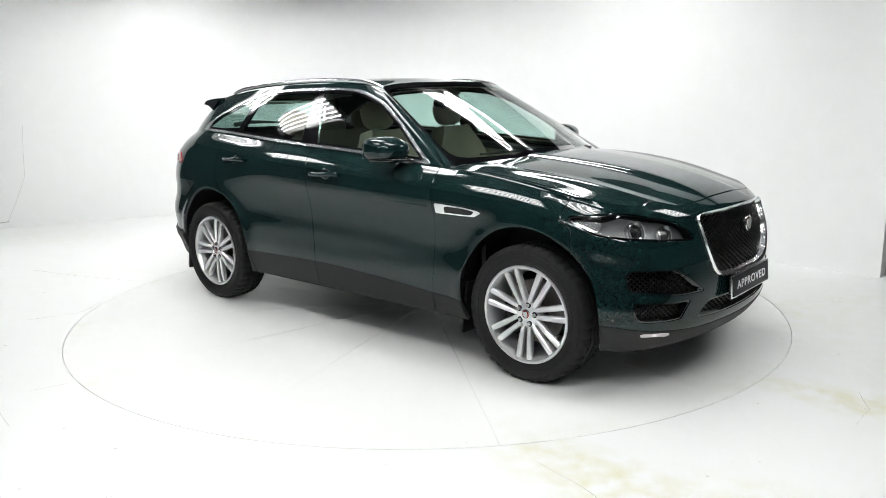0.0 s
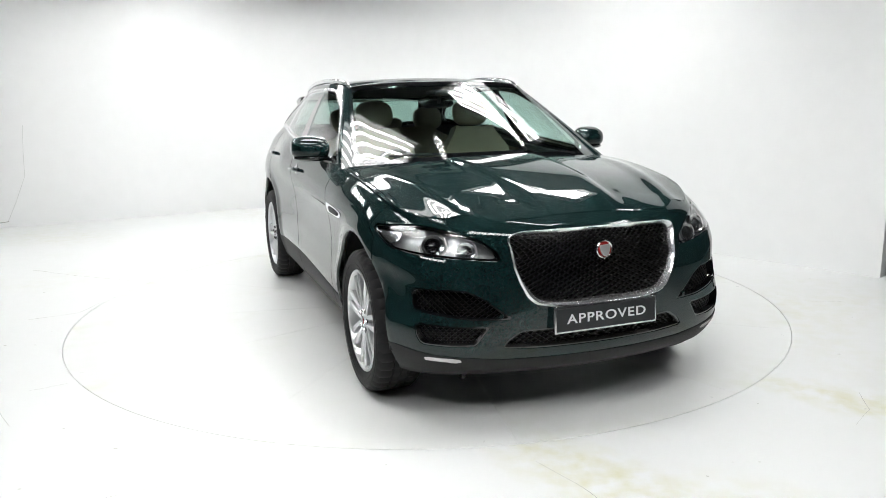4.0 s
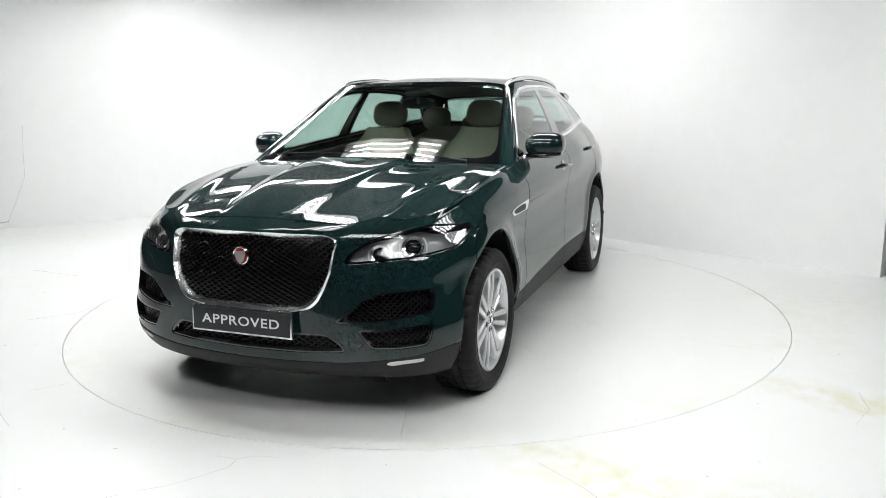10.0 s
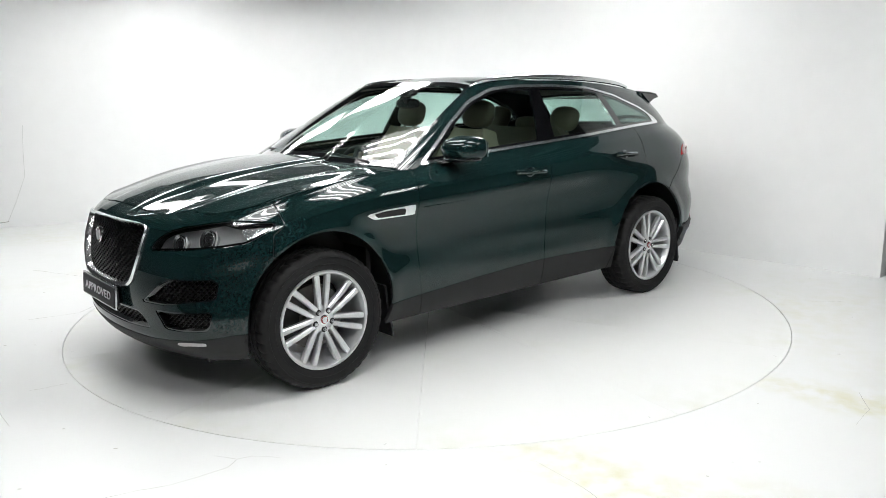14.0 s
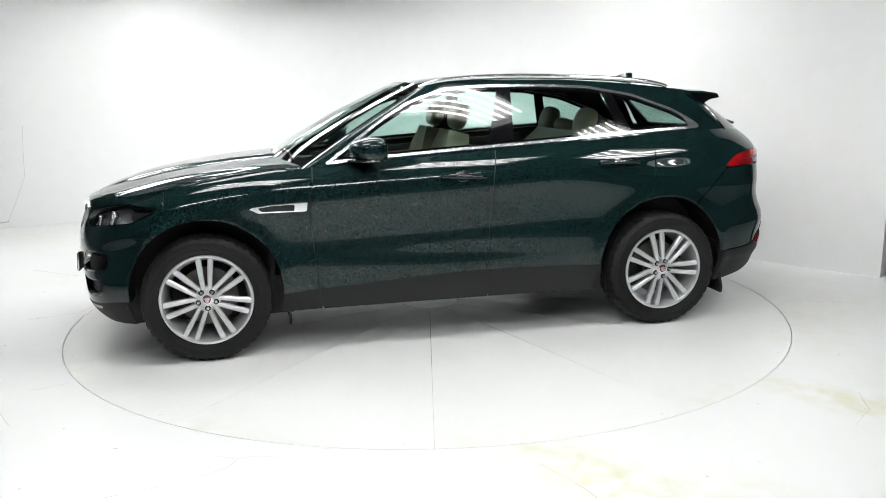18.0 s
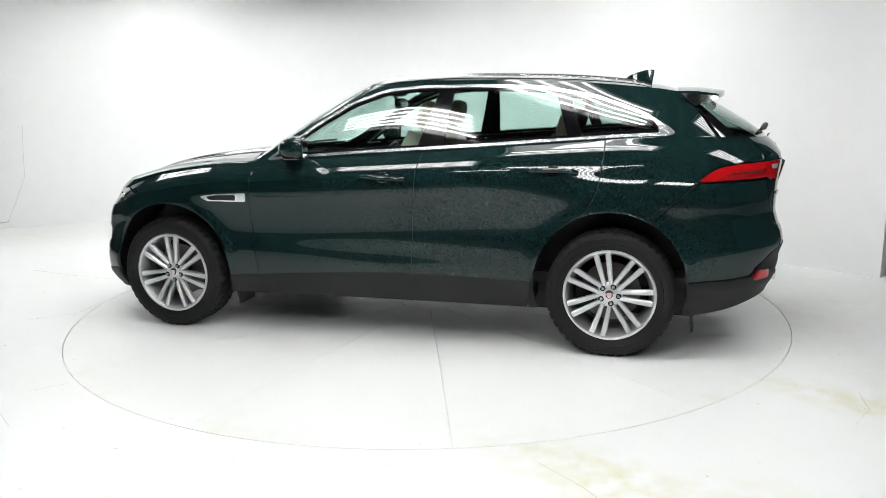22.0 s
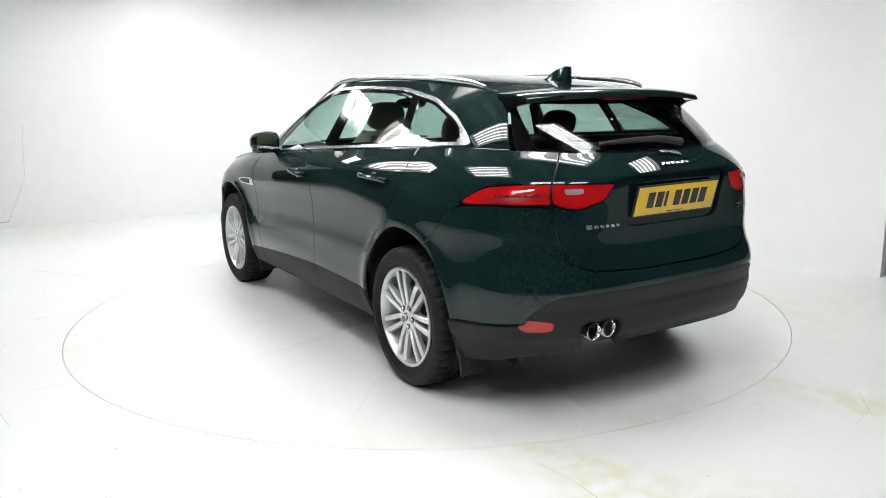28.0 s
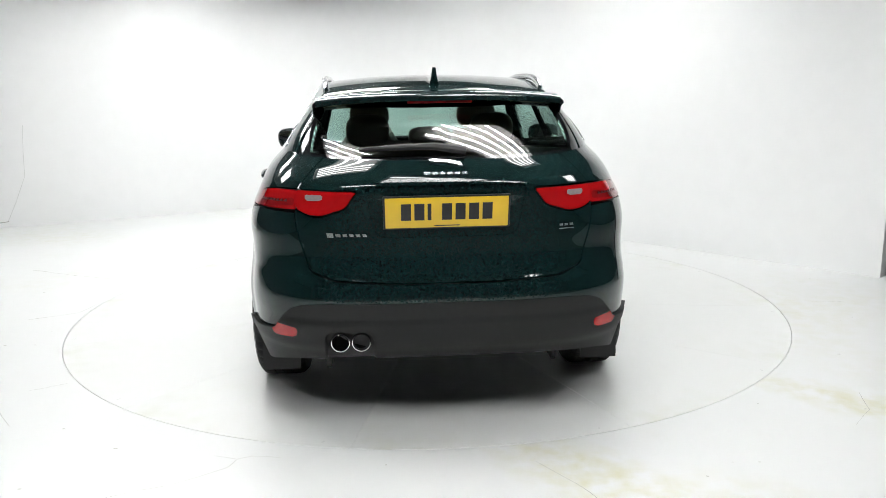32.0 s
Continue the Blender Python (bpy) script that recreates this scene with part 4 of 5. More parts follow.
part("bulkhead", box(1.06, 0, 0.72, 0.03, 1.62, 0.70), DARK_TRIM, car)


def flap(x, z0, z1, lean):
    prof = [(0, z1), (lean * 0.4, (z0 + z1) / 2), (lean, z0 + 0.03), (lean * 0.9, z0), (lean * 0.9 + 0.012, z0), (lean + 0.014, z0 + 0.03), (lean * 0.4 + 0.014, (z0 + z1) / 2), (0.014, z1)]
    for m in (1, -1):
        part("mud_flap", slab(prof, 0.185, lambda a, b, c: (x + a, m * (0.715 + c), b)), BLACK, car, "black rubber mud flap")


flap(1.005, 0.168, 0.47, -0.045)
flap(-1.862, 0.165, 0.52, -0.045)

# ---- wheels
TYRE_R, RIM_R, HUB_Z = 0.371, 0.256, 0.366


def wheel_meshes():
    """Tyre, rim and their fittings, the outer face towards +y, the axle's middle at the origin."""
    prof = [(0.262, 0.105), (0.285, 0.118), (0.322, 0.125), (0.345, 0.120), (0.360, 0.108), (0.368, 0.095), (TYRE_R, 0.070), (TYRE_R, 0.048), (0.362, 0.046), (0.362, 0.038), (TYRE_R, 0.036), (TYRE_R, 0.005), (0.362, 0.003), (0.362, -0.003),
            (TYRE_R, -0.005), (TYRE_R, -0.036), (0.362, -0.038), (0.362, -0.046), (TYRE_R, -0.048), (TYRE_R, -0.070), (0.368, -0.095), (0.345, -0.120), (0.30, -0.125), (0.262, -0.105)]
    bm = lathe(prof, 168)
    for v in bm.verts:
        r0, a = math.hypot(v.co.x, v.co.z), math.atan2(v.co.z, v.co.x)
        if r0 > 0.357:
            k = int(round(a / math.tau * 168 + (6 if v.co.y < 0 else 0))) % 4
            if k < 1 and abs(v.co.y) > 0.03:
                s = (r0 - 0.0065) / r0
                v.co.x, v.co.z = v.co.x * s, v.co.z * s
    for q, y in ((0.300, 0.1225), (0.336, 0.1235)):
        lathe([(q - 0.002, y), (q, y + 0.0022), (q + 0.002, y)], 96, bm)
    tyre = bm
    rim = lathe([(0.243, 0.098), (0.250, 0.112), (RIM_R, 0.1145), (0.264, 0.112), (0.267, 0.104), (0.262, 0.085), (0.246, 0.07), (0.232, 0.03), (0.230, -0.10), (0.245, -0.11), (0.240, -0.112), (0.222, -0.10), (0.222, 0.03), (0.236, 0.078)], 96)
    lathe([(0.0, 0.093), (0.036, 0.093), (0.060, 0.089), (0.074, 0.080), (0.076, 0.045), (0.0, 0.045)], 48, rim)
    disc = lathe([(0.0, 0.02), (0.07, 0.02), (0.075, -0.005), (0.172, -0.005), (0.172, -0.03), (0.0, -0.03)], 64)
    cal = slab([(0.105 * math.cos(a), 0.105 * math.sin(a)) for a in np.linspace(-0.5, 0.5, 8)] + [(0.195 * math.cos(a), 0.195 * math.sin(a)) for a in np.linspace(0.5, -0.5, 8)], 0.07, lambda a, b, c: (a, -0.05 + c, b))
    nut = lathe([(0, 0.0), (0.0105, 0.0), (0.0105, 0.010), (0.007, 0.015), (0, 0.015)], 6)
    # thin black disc, for the shade in a nut's hole
    nut_shade_disc = lathe([(0.0, 0.001), (0.0160, 0.001), (0.0165, 0.0030), (0.0, 0.0034)], 24)
    cap = lathe([(0, 0.0), (0.027, 0.0), (0.027, 0.005), (0.0215, 0.0065), (0.0, 0.0065)], 36)
    disc_red = lathe([(0, 0.0), (0.0205, 0.0), (0.0205, 0.0015), (0, 0.0015)], 32)
    head = slab([(-0.009, 0.012), (0.009, 0.012), (0.012, 0.004), (0.007, -0.012), (0, -0.015), (-0.007, -0.012), (-0.012, 0.004)], 0.002, lambda a, b, c: (a * 1.30, c, b * 1.20))
    return tyre, rim, disc, cal, nut, nut_shade_disc, cap, disc_red, head


def spoke(s):
    """One of a pair of spokes, pointing along x."""
    bm = bmesh.new()
    rings = []
    for t in np.linspace(0, 1, 7):
        q = 0.058 + (0.249 - 0.058) * t
        off = s * (0.0185 + 0.0165 * t)
        half = 0.0122 + 0.0048 * t
        y = 0.092 + 0.004 * math.sin(t * 3.1) + 0.011 * t
        deep = 0.036 - 0.012 * t
        rings.append([bm.verts.new((q, y + v, off + half * u)) for u, v in ((-1, -deep), (-1, -0.006), (-0.62, 0), (0.62, 0), (1, -0.006), (1, -deep))])
    for A, B in zip(rings, rings[1:]):
        for i in range(6):
            bm.faces.new((A[i], A[(i + 1) % 6], B[(i + 1) % 6], B[i]))
    bm.faces.new(rings[0])
    bm.faces.new(rings[-1])
    return bm


def wheels():
    tyre, rim, disc, cal, nut, shade_disc, cap, red, head = wheel_meshes()
    wheel = part("wheel", rim, ALLOY, car, "silver alloy wheel with seven pairs of spokes")
    part("tyre", tyre, RUBBER, wheel, "black rubber tyre", 28)
    part("brake_disc", disc, DISC, wheel, "steel brake disc")
    part("brake_caliper", cal, CLAD, wheel, "grey brake caliper")
    for s in (-1, 1):
        made = None
        for k in range(7):
            ob = part("spoke", spoke(s), ALLOY, wheel) if made is None else new("spoke", made)
            made, ob.parent = ob.data, wheel
            ob.matrix_basis = pose(0, 0, 0, 0, -(90 + 360 / 7 * k), 0)
    nm, wm = None, None
    for k in range(5):
        a = math.radians(90 + 36 + 72 * k)
        at = (0.052 * math.cos(a), 0.0895, 0.052 * math.sin(a))
        if nm is None:
            o = part("wheel_nut", nut, SATIN, wheel, "dark wheel nut")
            # black discs laid on the hub, in place of shaded nut holes
            o2 = part("nut_shade", shade_disc, BLACK, wheel)
            nm, wm = o.data, o2.data
        else:
            o, o2 = new("wheel_nut", nm), new("nut_shade", wm)
            o.parent = o2.parent = wheel
            o["label"] = "dark wheel nut"
        o.location, o2.location = at, at
    c = part("centre_cap", cap, CHROME, wheel, "chrome centre cap")
    c.location = (0, 0.093, 0)
    c2 = part("cap_disc", red, BADGE_RED, wheel, "red cap centre")
    c2.location = (0, 0.0996, 0)
    c3 = part("cap_relief", head, SATIN, wheel)
    c3.location = (0, 0.1012, 0)
    turns = (0, 23, 11, 38)
    places = [(x, y) for x in WHEELS for y in (0.838, -0.838)]
    wheel.matrix_basis = pose(places[0][0], places[0][1], HUB_Z, 0, turns[0], 0)
    for (x, y), spin in zip(places[1:], turns[1:]):
        copy_thing(wheel, pose(x, y, HUB_Z, 0, 0, 180 if y < 0 else 0) @ pose(0, 0, 0, 0, spin, 0))


wheels()


# ---- grille and intakes
def lattice(outline, pitch_y, pitch_z, bar, back, name, parent, label, half=False, only=1):
    """A diamond net of flat bars behind an opening of the nose, cut to the outline (arc, height)."""
    bm = bmesh.new()
    us, zs = [p[0] for p in outline], [p[1] for p in outline]
    sides = (only,)
    poly = rounded(outline, 1, 0.012)
    umax, zmin, zmax = max(us), min(zs), max(zs)
    umin = max(0.0, min(us))
    for m in sides:
        lo, hi = (-umax, umax) if not half else (umin, umax)
        rows = int((zmax - zmin) / pitch_z) + 2
        cols = int((hi - lo) / pitch_y) + 2
        for i in range(rows):
            for j in range(cols):
                u0, z0 = lo + j * pitch_y + (pitch_y / 2 if i % 2 else 0), zmin + i * pitch_z
                for du in (-0.5, 0.5):
                    pts = [(u0 + du * pitch_y * t, z0 + pitch_z * t) for t in (0.0, 1.0)]
                    if (inside(np.array([(abs(a), b) for a, b in pts]), poly) > 0.004).any():
                        continue
                    P = []
                    for a, b in pts:
                        c, n = skin_at(a * m if half else a, b)
                        P.append((c - n * back, n))
                    (p, n), (q, n2) = P
                    d = (q - p).normalized()
                    s = d.cross(n).normalized() * bar
                    v = [bm.verts.new(x) for x in (p - s, p + s, q + s, q - s, p - s - n * 0.012, p + s - n * 0.012, q + s - n * 0.012, q - s - n * 0.012)]
                    bm.faces.new(v[:4])
                    bm.faces.new((v[0], v[3], v[7], v[4]))
                    bm.faces.new((v[1], v[2], v[6], v[5]))
    return part(name, bm, MESH, parent, label)


def ring_on(outline, radius, lift, name, material, parent, label, both=True, flat=1.0, sides=8, closed=True):
    """A bar that follows an outline on the body's skin."""
    poly = rounded(outline, 3)
    pts = [skin_at(a, b) for a, b in poly]
    pts = [c + n * lift for c, n in pts]
    obs = []
    for m in ((1, -1) if both else (1,)):
        obs.append(part(name, tube([Vector((p.x, m * p.y, p.z)) for p in pts], radius, sides, closed, flat=flat), material, parent, label))
    return obs


grille = lattice(GRILLE, 0.041, 0.0122, 0.0033, 0.016, "grille", car, "black diamond mesh grille")
back_skin, _ = LOWER.cut(LOWER.flat([(a, b) for a, b in GRILLE], 2))
sheet("grille_backing", back_skin.off(-0.05), PIT, grille, "", 2, 0)
pg = [p for p in rounded(GRILLE, 3, 0.012) if p[0] > 0]
pg = sorted(pg, key=lambda p: math.atan2(p[1] - 0.71, p[0] / 0.6), reverse=True)
line = [skin_at(a, b) for a, b in pg]
full = [(Vector((c.x, c.y, c.z)), n) for c, n in line]
full = full + [(Vector((c.x, -c.y, c.z)), Vector((n.x, -n.y, n.z))) for c, n in reversed(full)]


def frame_bar(t_low, t_high):
    bm = bmesh.new()
    rings = []
    for c, n in full:
        inward = Vector((0, 0, 0.71)) - Vector((0, c.y * 0.7, c.z))
        inward.x = 0
        inward = (inward - n * inward.dot(n)).normalized()
        low_share = min(1, max(0, (0.70 - c.z) / 0.12))
        wdt = t_high + (t_low - t_high) * low_share
        rings.append([bm.verts.new(c + n * h + inward * k) for k, h in ((-0.005, -0.02), (-0.005, 0.008), (wdt * 0.25, 0.016), (wdt * 0.75, 0.008), (wdt, -0.018))])
    for A, B in zip(rings, rings[1:] + rings[:1]):
        for i in range(4):
            bm.faces.new((A[i], A[i + 1], B[i + 1], B[i]))
    return bm


part("grille_frame", frame_bar(0.034, 0.013), TRIM, grille, "chrome grille surround")
c, n = skin_at(0.0, 0.806)
c = Vector((c.x, 0, c.z))
turn = Vector((0, 1, 0)).rotation_difference(Vector((n.x, 0, n.z)).normalized()).to_matrix().to_4x4()
badge = part("badge", lathe([(0, 0.0), (0.043, 0.0), (0.043, 0.012), (0.039, 0.016), (0.034, 0.012), (0, 0.012)], 48), CHROME, grille, "round chrome badge")
badge.matrix_basis = Matrix.Translation(c) @ turn
for nm, bm, mm in (("badge_disc", lathe([(0, 0.0), (0.0335, 0.0), (0.0335, 0.002), (0, 0.002)], 40), BADGE_RED),
                   ("badge_relief", slab([(-0.021, 0.020), (-0.010, 0.018), (0.010, 0.018), (0.021, 0.020), (0.020, 0.0), (0.012, -0.022), (0, -0.028), (-0.012, -0.022), (-0.020, 0.0)], 0.005, lambda a, b, c: (a * 1.30, c, b * 1.18)), ALLOY)):
    o = part(nm, bm, mm, badge)
    o.matrix_basis = Matrix.Translation((0, 0.0125 if nm == "badge_disc" else 0.0145, 0))
for nm, outl, half in (("upper_intake", INTAKE_UP, True), ("lower_intake", INTAKE_LOW, True), ("middle_intake", INTAKE_MID, False)):
    for m in ((0, 1) if half else (2,)):
        it = lattice(outl, 0.037, 0.0130, 0.0028, 0.035, nm, bumper_front, "black mesh air intake", half, -1 if m == 1 else 1)
        sk, _ = LOWER.cut(LOWER.flat(outl, 1))
        sheet("intake_backing", sk.off(-0.06), PIT, it, "", m, 0)
        rimsk, core = sk.cut(-(sk.flat(outl, 1) + 0.008))
        sheet("intake_rim", rimsk.off(-0.004), GLOSS, it, "", m, 0.05)
for y in (0.44, -0.44):
    c, n = skin_at(math.copysign(at_front(abs(y)), y), 0.531)
    o = part("parking_sensor", lathe([(0, 0.0), (0.011, 0.0), (0.011, 0.002), (0.009, 0.0035), (0, 0.0035)], 20), PAINT, bumper_front)
    o.matrix_basis = Matrix.Translation(c) @ Vector((0, 1, 0)).rotation_difference(n).to_matrix().to_4x4()


# ---- head lamps
def lamp_unit(m):
    lamp = sheet("headlamp", lamp_front, LENS, car, "clear headlamp with dark bezel and projectors", m, 0)
    lamp.visible_shadow = False
    hs, core = lamp_front.cut(-(lamp_front.flat(HEADLAMP, 1) + 0.007))
    sheet("lamp_bezel", hs.off(-0.004), GLOSS, lamp, "gloss black rim", m, 0.025)
    sheet("lamp_housing", lamp_front.off(-0.055), REFLECTOR, lamp, "silver grey lamp housing", m, 0)
    s = 1 if m == 0 else -1
    for y, z, q in ((0.745, 0.856, 0.052), (0.620, 0.830, 0.044)):
        c, n = skin_at(fz(y, z)[0] * s, z)
        ax = (n + Vector((1.1, 0, -0.05))).normalized()
        mm = Matrix.Translation(c - n * 0.052) @ Vector((0, 1, 0)).rotation_difference(ax).to_matrix().to_4x4()
        ringo = part("projector", lathe([(q * 0.60, 0.012), (q * 0.72, 0.030), (q * 0.98, 0.036), (q, 0.030), (q * 0.9, 0.0), (q * 0.6, -0.02)], 40), SATIN, lamp, "bright projector ring")
        bulb = part("projector_lens", lathe([(0, -0.02), (q * 0.64, -0.02), (q * 0.66, 0.010), (q * 0.55, 0.024), (q * 0.3, 0.034), (0, 0.037)], 32), GLOSS, lamp, "dark glass projector lens")
        blade = part("daytime_blade", tube([(q * 1.22 * math.cos(a) * (1.0 if math.sin(a) > -0.5 else 1.12), 0.026, q * 1.22 * math.sin(a)) for a in np.linspace(radians(150), radians(390), 22)], 0.0042, 6), CLEAR_LAMP, lamp, "pale running light blade")
        ringo.matrix_basis = bulb.matrix_basis = blade.matrix_basis = mm
    sk, _ = lamp_front.cut(lamp_front.flat([sz(1.83, 0.892), sz(1.70, 0.895), sz(1.72, 0.872), sz(1.82, 0.840)], 1))
    sheet("side_marker", sk.off(-0.02), SATIN, lamp, "ribbed clear side lamp", m, 0.01)


for m in (0, 1):
    lamp_unit(m)

# ---- number plates, writing and badges
front_plate = part("front_plate", box(2.262, 0, 0.505, 0.012, 0.545, 0.125, 0.004, pose(0, 0, 0, 0, -4, 0)), SATIN, bumper_front, "grey plate frame")
part("plate_face", box(2.2700, 0, 0.505, 0.004, 0.522, 0.106, 0.001, pose(0, 0, 0, 0, -4, 0)), SLATE, front_plate, "slate grey plate with white lettering")
part("plate_bracket", box(2.250, 0, 0.505, 0.03, 0.46, 0.09, 0.004), BLACK, front_plate)
cu = bpy.data.curves.new("approved", "FONT")
cu.body, cu.size, cu.extrude, cu.align_x, cu.align_y = "APPROVED", 0.060, 0.0008, "CENTER", "CENTER"
cu.offset = 0.0007
cu.space_character = 1.12
tmp = new("lettering_curve", cu)
me = bpy.data.meshes.new_from_object(tmp.evaluated_get(bpy.context.evaluated_depsgraph_get()))
bpy.data.objects.remove(tmp)
bm = bmesh.new()
bm.from_mesh(me)
for v in bm.verts:
    v.co = Vector((2.2735 + v.co.z - v.co.y * math.sin(radians(4)) * 1.0, v.co.x * 1.30, 0.505 + v.co.y))
part("lettering", bm, WHITE_INK, front_plate, "white letters")

rp = pose(-2.391, 0, 1.018, 0, -15, 0)
back_plate = part("back_plate", box(0, 0, 0, 0.010, 0.545, 0.152, 0.003), BLACK, tailgate, "black plate frame")
back_plate.matrix_basis = rp
o = part("plate_face", box(-0.0055, 0, 0, 0.004, 0.528, 0.138, 0.001), YELLOW, back_plate, "yellow reflective plate")
for k, y in enumerate((0.175, 0.118, 0.075, 0.0, -0.058, -0.116, -0.174)):
    o = part("character_bar", box(-0.0082, y, 0.004, 0.0015, 0.016 if k == 2 else 0.043, 0.076), BLACK_INK, back_plate, "plain black bar")
part("maker_bar", box(-0.0082, 0, -0.060, 0.0012, 0.11, 0.004), BLACK_INK, back_plate)


def on_gate(y, z, w, h, name, slant=0.0, lift=0.003):
    c, n = skin_at(math.copysign(rz(abs(y), z)[0], y), z)
    y_ax = Vector((n.y, -n.x, 0)).normalized()
    z_ax = n.cross(y_ax).normalized()
    if z_ax.z < 0:
        z_ax = -z_ax
    bm = slab([(-w / 2, -h / 2), (w / 2, -h / 2), (w / 2 + slant, h / 2), (-w / 2 + slant, h / 2)], lift, lambda a, b, d: c + y_ax * a + z_ax * b + n * (d + 0.0035))
    return part(name, bm, TRIM, tailgate, "small chrome badge bar")


for y, w, h in ((0.500, 0.034, 0.028), (0.466, 0.026, 0.020), (0.436, 0.022, 0.018), (0.408, 0.022, 0.018), (0.380, 0.022, 0.018), (0.352, 0.020, 0.018)):
    on_gate(y, 0.921, w * 0.86, h * 0.70, "badge_bar", 0.004)
for y in (-0.505, -0.528, -0.552):
    on_gate(y, 0.941, 0.017, 0.010, "badge_bar")
on_gate(-0.530, 0.924, 0.075, 0.004, "badge_bar")
for k in range(6):
    on_gate(0.080 - 0.032 * k, 1.178, 0.022, 0.011, "badge_bar")
c, n = skin_at(LONG, 1.212)
part("badge_figure", slab([(0.075, 0.020), (0.045, 0.012), (0.01, 0.010), (-0.03, 0.002), (-0.075, -0.010), (-0.06, 0.008), (-0.02, 0.019), (0.02, 0.022), (0.05, 0.026)], 0.006,
                          lambda a, b, d: Vector((c.x, a, c.z)) + Vector((0.45, 0, 1)).normalized() * b + Vector((n.x, 0, n.z)).normalized() * (d + 0.004)), TRIM, tailgate, "plain chrome badge shape")

# ---- spoiler, fin, rails, wiper
bm = bmesh.new()
rings = []
for y in np.linspace(-0.575, 0.575, 41):
    t = abs(y) / 0.575
    te = -2.062 + 0.065 * t ** 2.5
    z0 = 1.512 - 0.022 * t ** 3
    le = -1.80 + 0.03 * t
    zl = float(roof_line(le)) - 0.03 * t ** 2.2 + 0.004
    rings.append([bm.verts.new(p) for p in ((le, y, zl), ((le + te) / 2, y, (zl + z0) / 2 + 0.006), (te + 0.01, y, z0), (te, y, z0 - 0.008), (te + 0.004, y, z0 - 0.030), (te + 0.05, y, z0 - 0.034), (le - 0.08, y, zl - 0.070), (le + 0.02, y, zl - 0.055))])
for A, B in zip(rings, rings[1:]):
    for i in range(8):
        bm.faces.new((A[i], A[(i + 1) % 8], B[(i + 1) % 8], B[i]))
bm.faces.new(rings[0])
bm.faces.new(rings[-1])
spoiler = part("roof_spoiler", bm, PAINT, tailgate, "dark green roof spoiler")
for m in (1, -1):
    part("spoiler_fin", slab([(-1.79, 1.497), (-1.99, 1.480), (-2.0, 1.462), (-1.93, 1.450), (-1.87, 1.420)], 0.016, lambda a, b, d: (a, m * (0.566 + d + 0.25 * max(0, 1.49 - b)), b)), GLOSS, spoiler, "gloss black side fin")
part("high_brake_lamp", box(-2.030, 0, 1.476, 0.03, 0.30, 0.010, 0.002), RED_DARK, spoiler, "dark red high brake lamp")
bm = bmesh.new()
rings = []
for t in np.linspace(0, 1, 9):
    x, z = -1.44 - 0.18 * t, float(roof_line(-1.44 - 0.18 * t)) - 0.004
    h = 0.086 * min(1.0, 1.12 * t ** 0.62) + 0.003
    wd = 0.038 * (1 - 0.35 * t)
    sh = -0.012 * t
    rings.append([bm.verts.new(p) for p in ((x, -wd, z), (x, wd, z), (x + sh * 0.5, wd * 0.6, z + h * 0.5), (x + sh, 0.008, z + h), (x + sh, -0.008, z + h), (x + sh * 0.5, -wd * 0.6, z + h * 0.5))])
for A, B in zip(rings, rings[1:]):
    for i in range(6):
        bm.faces.new((A[i], A[(i + 1) % 6], B[(i + 1) % 6], B[i]))
bm.faces.new(rings[0])
bm.faces.new(rings[-1])
part("roof_aerial", bm, PAINT, car, "dark green shark fin aerial")
rail_z = spline((0.10, 1.556), (0.02, 1.584), (-0.12, 1.603), (-0.5, 1.618), (-1.0, 1.606), (-1.40, 1.580), (-1.56, 1.558), (-1.62, 1.542))
rail_y = spline((0.10, 0.612), (-0.3, 0.618), (-0.8, 0.612), (-1.62, 0.548))
for m in (1, -1):
    part("roof_rail", tube([(x, m * float(rail_y(x)), float(rail_z(x))) for x in np.linspace(0.10, -1.62, 40)], lambda t: 0.017 - 0.006 * abs(2 * t - 1) ** 6, 10), SATIN, car, "satin silver roof rail")
wiper = part("rear_wiper", tube([(-2.325, -0.09, 1.272), (-2.318, 0.05, 1.292), (-2.290, 0.22, 1.288), (-2.255, 0.37, 1.278)], lambda t: 0.020 - 0.011 * t, 8), BLACK, tailgate, "black rear wiper")
for y0, y1 in ((0.62, -0.02), (0.05, -0.60)):
    part("front_wiper", tube([(float(cowl(y0)) - 0.03, y0, 1.135), ((float(cowl(y0)) + float(cowl(y1))) / 2 - 0.065, (y0 + y1) / 2, 1.166), (float(cowl(y1)) - 0.06, y1, 1.163)], 0.008, 6), BLACK, car, "black wiper arm")


# ---- mirrors and handles
def blob(cx, cy, cz, sx, sy, sz, p=2.6, n=28, shape=None):
    bm = bmesh.new()
    bmesh.ops.create_uvsphere(bm, u_segments=n, v_segments=n // 2, radius=1)
    for v in bm.verts:
        q = (abs(v.co.x) ** p + abs(v.co.y) ** p + abs(v.co.z) ** p) ** (1 / p)
        c = v.co / q
        if shape:
            c = shape(c)
        v.co = Vector((cx + c.x * sx, cy + c.y * sy, cz + c.z * sz))
    return bm


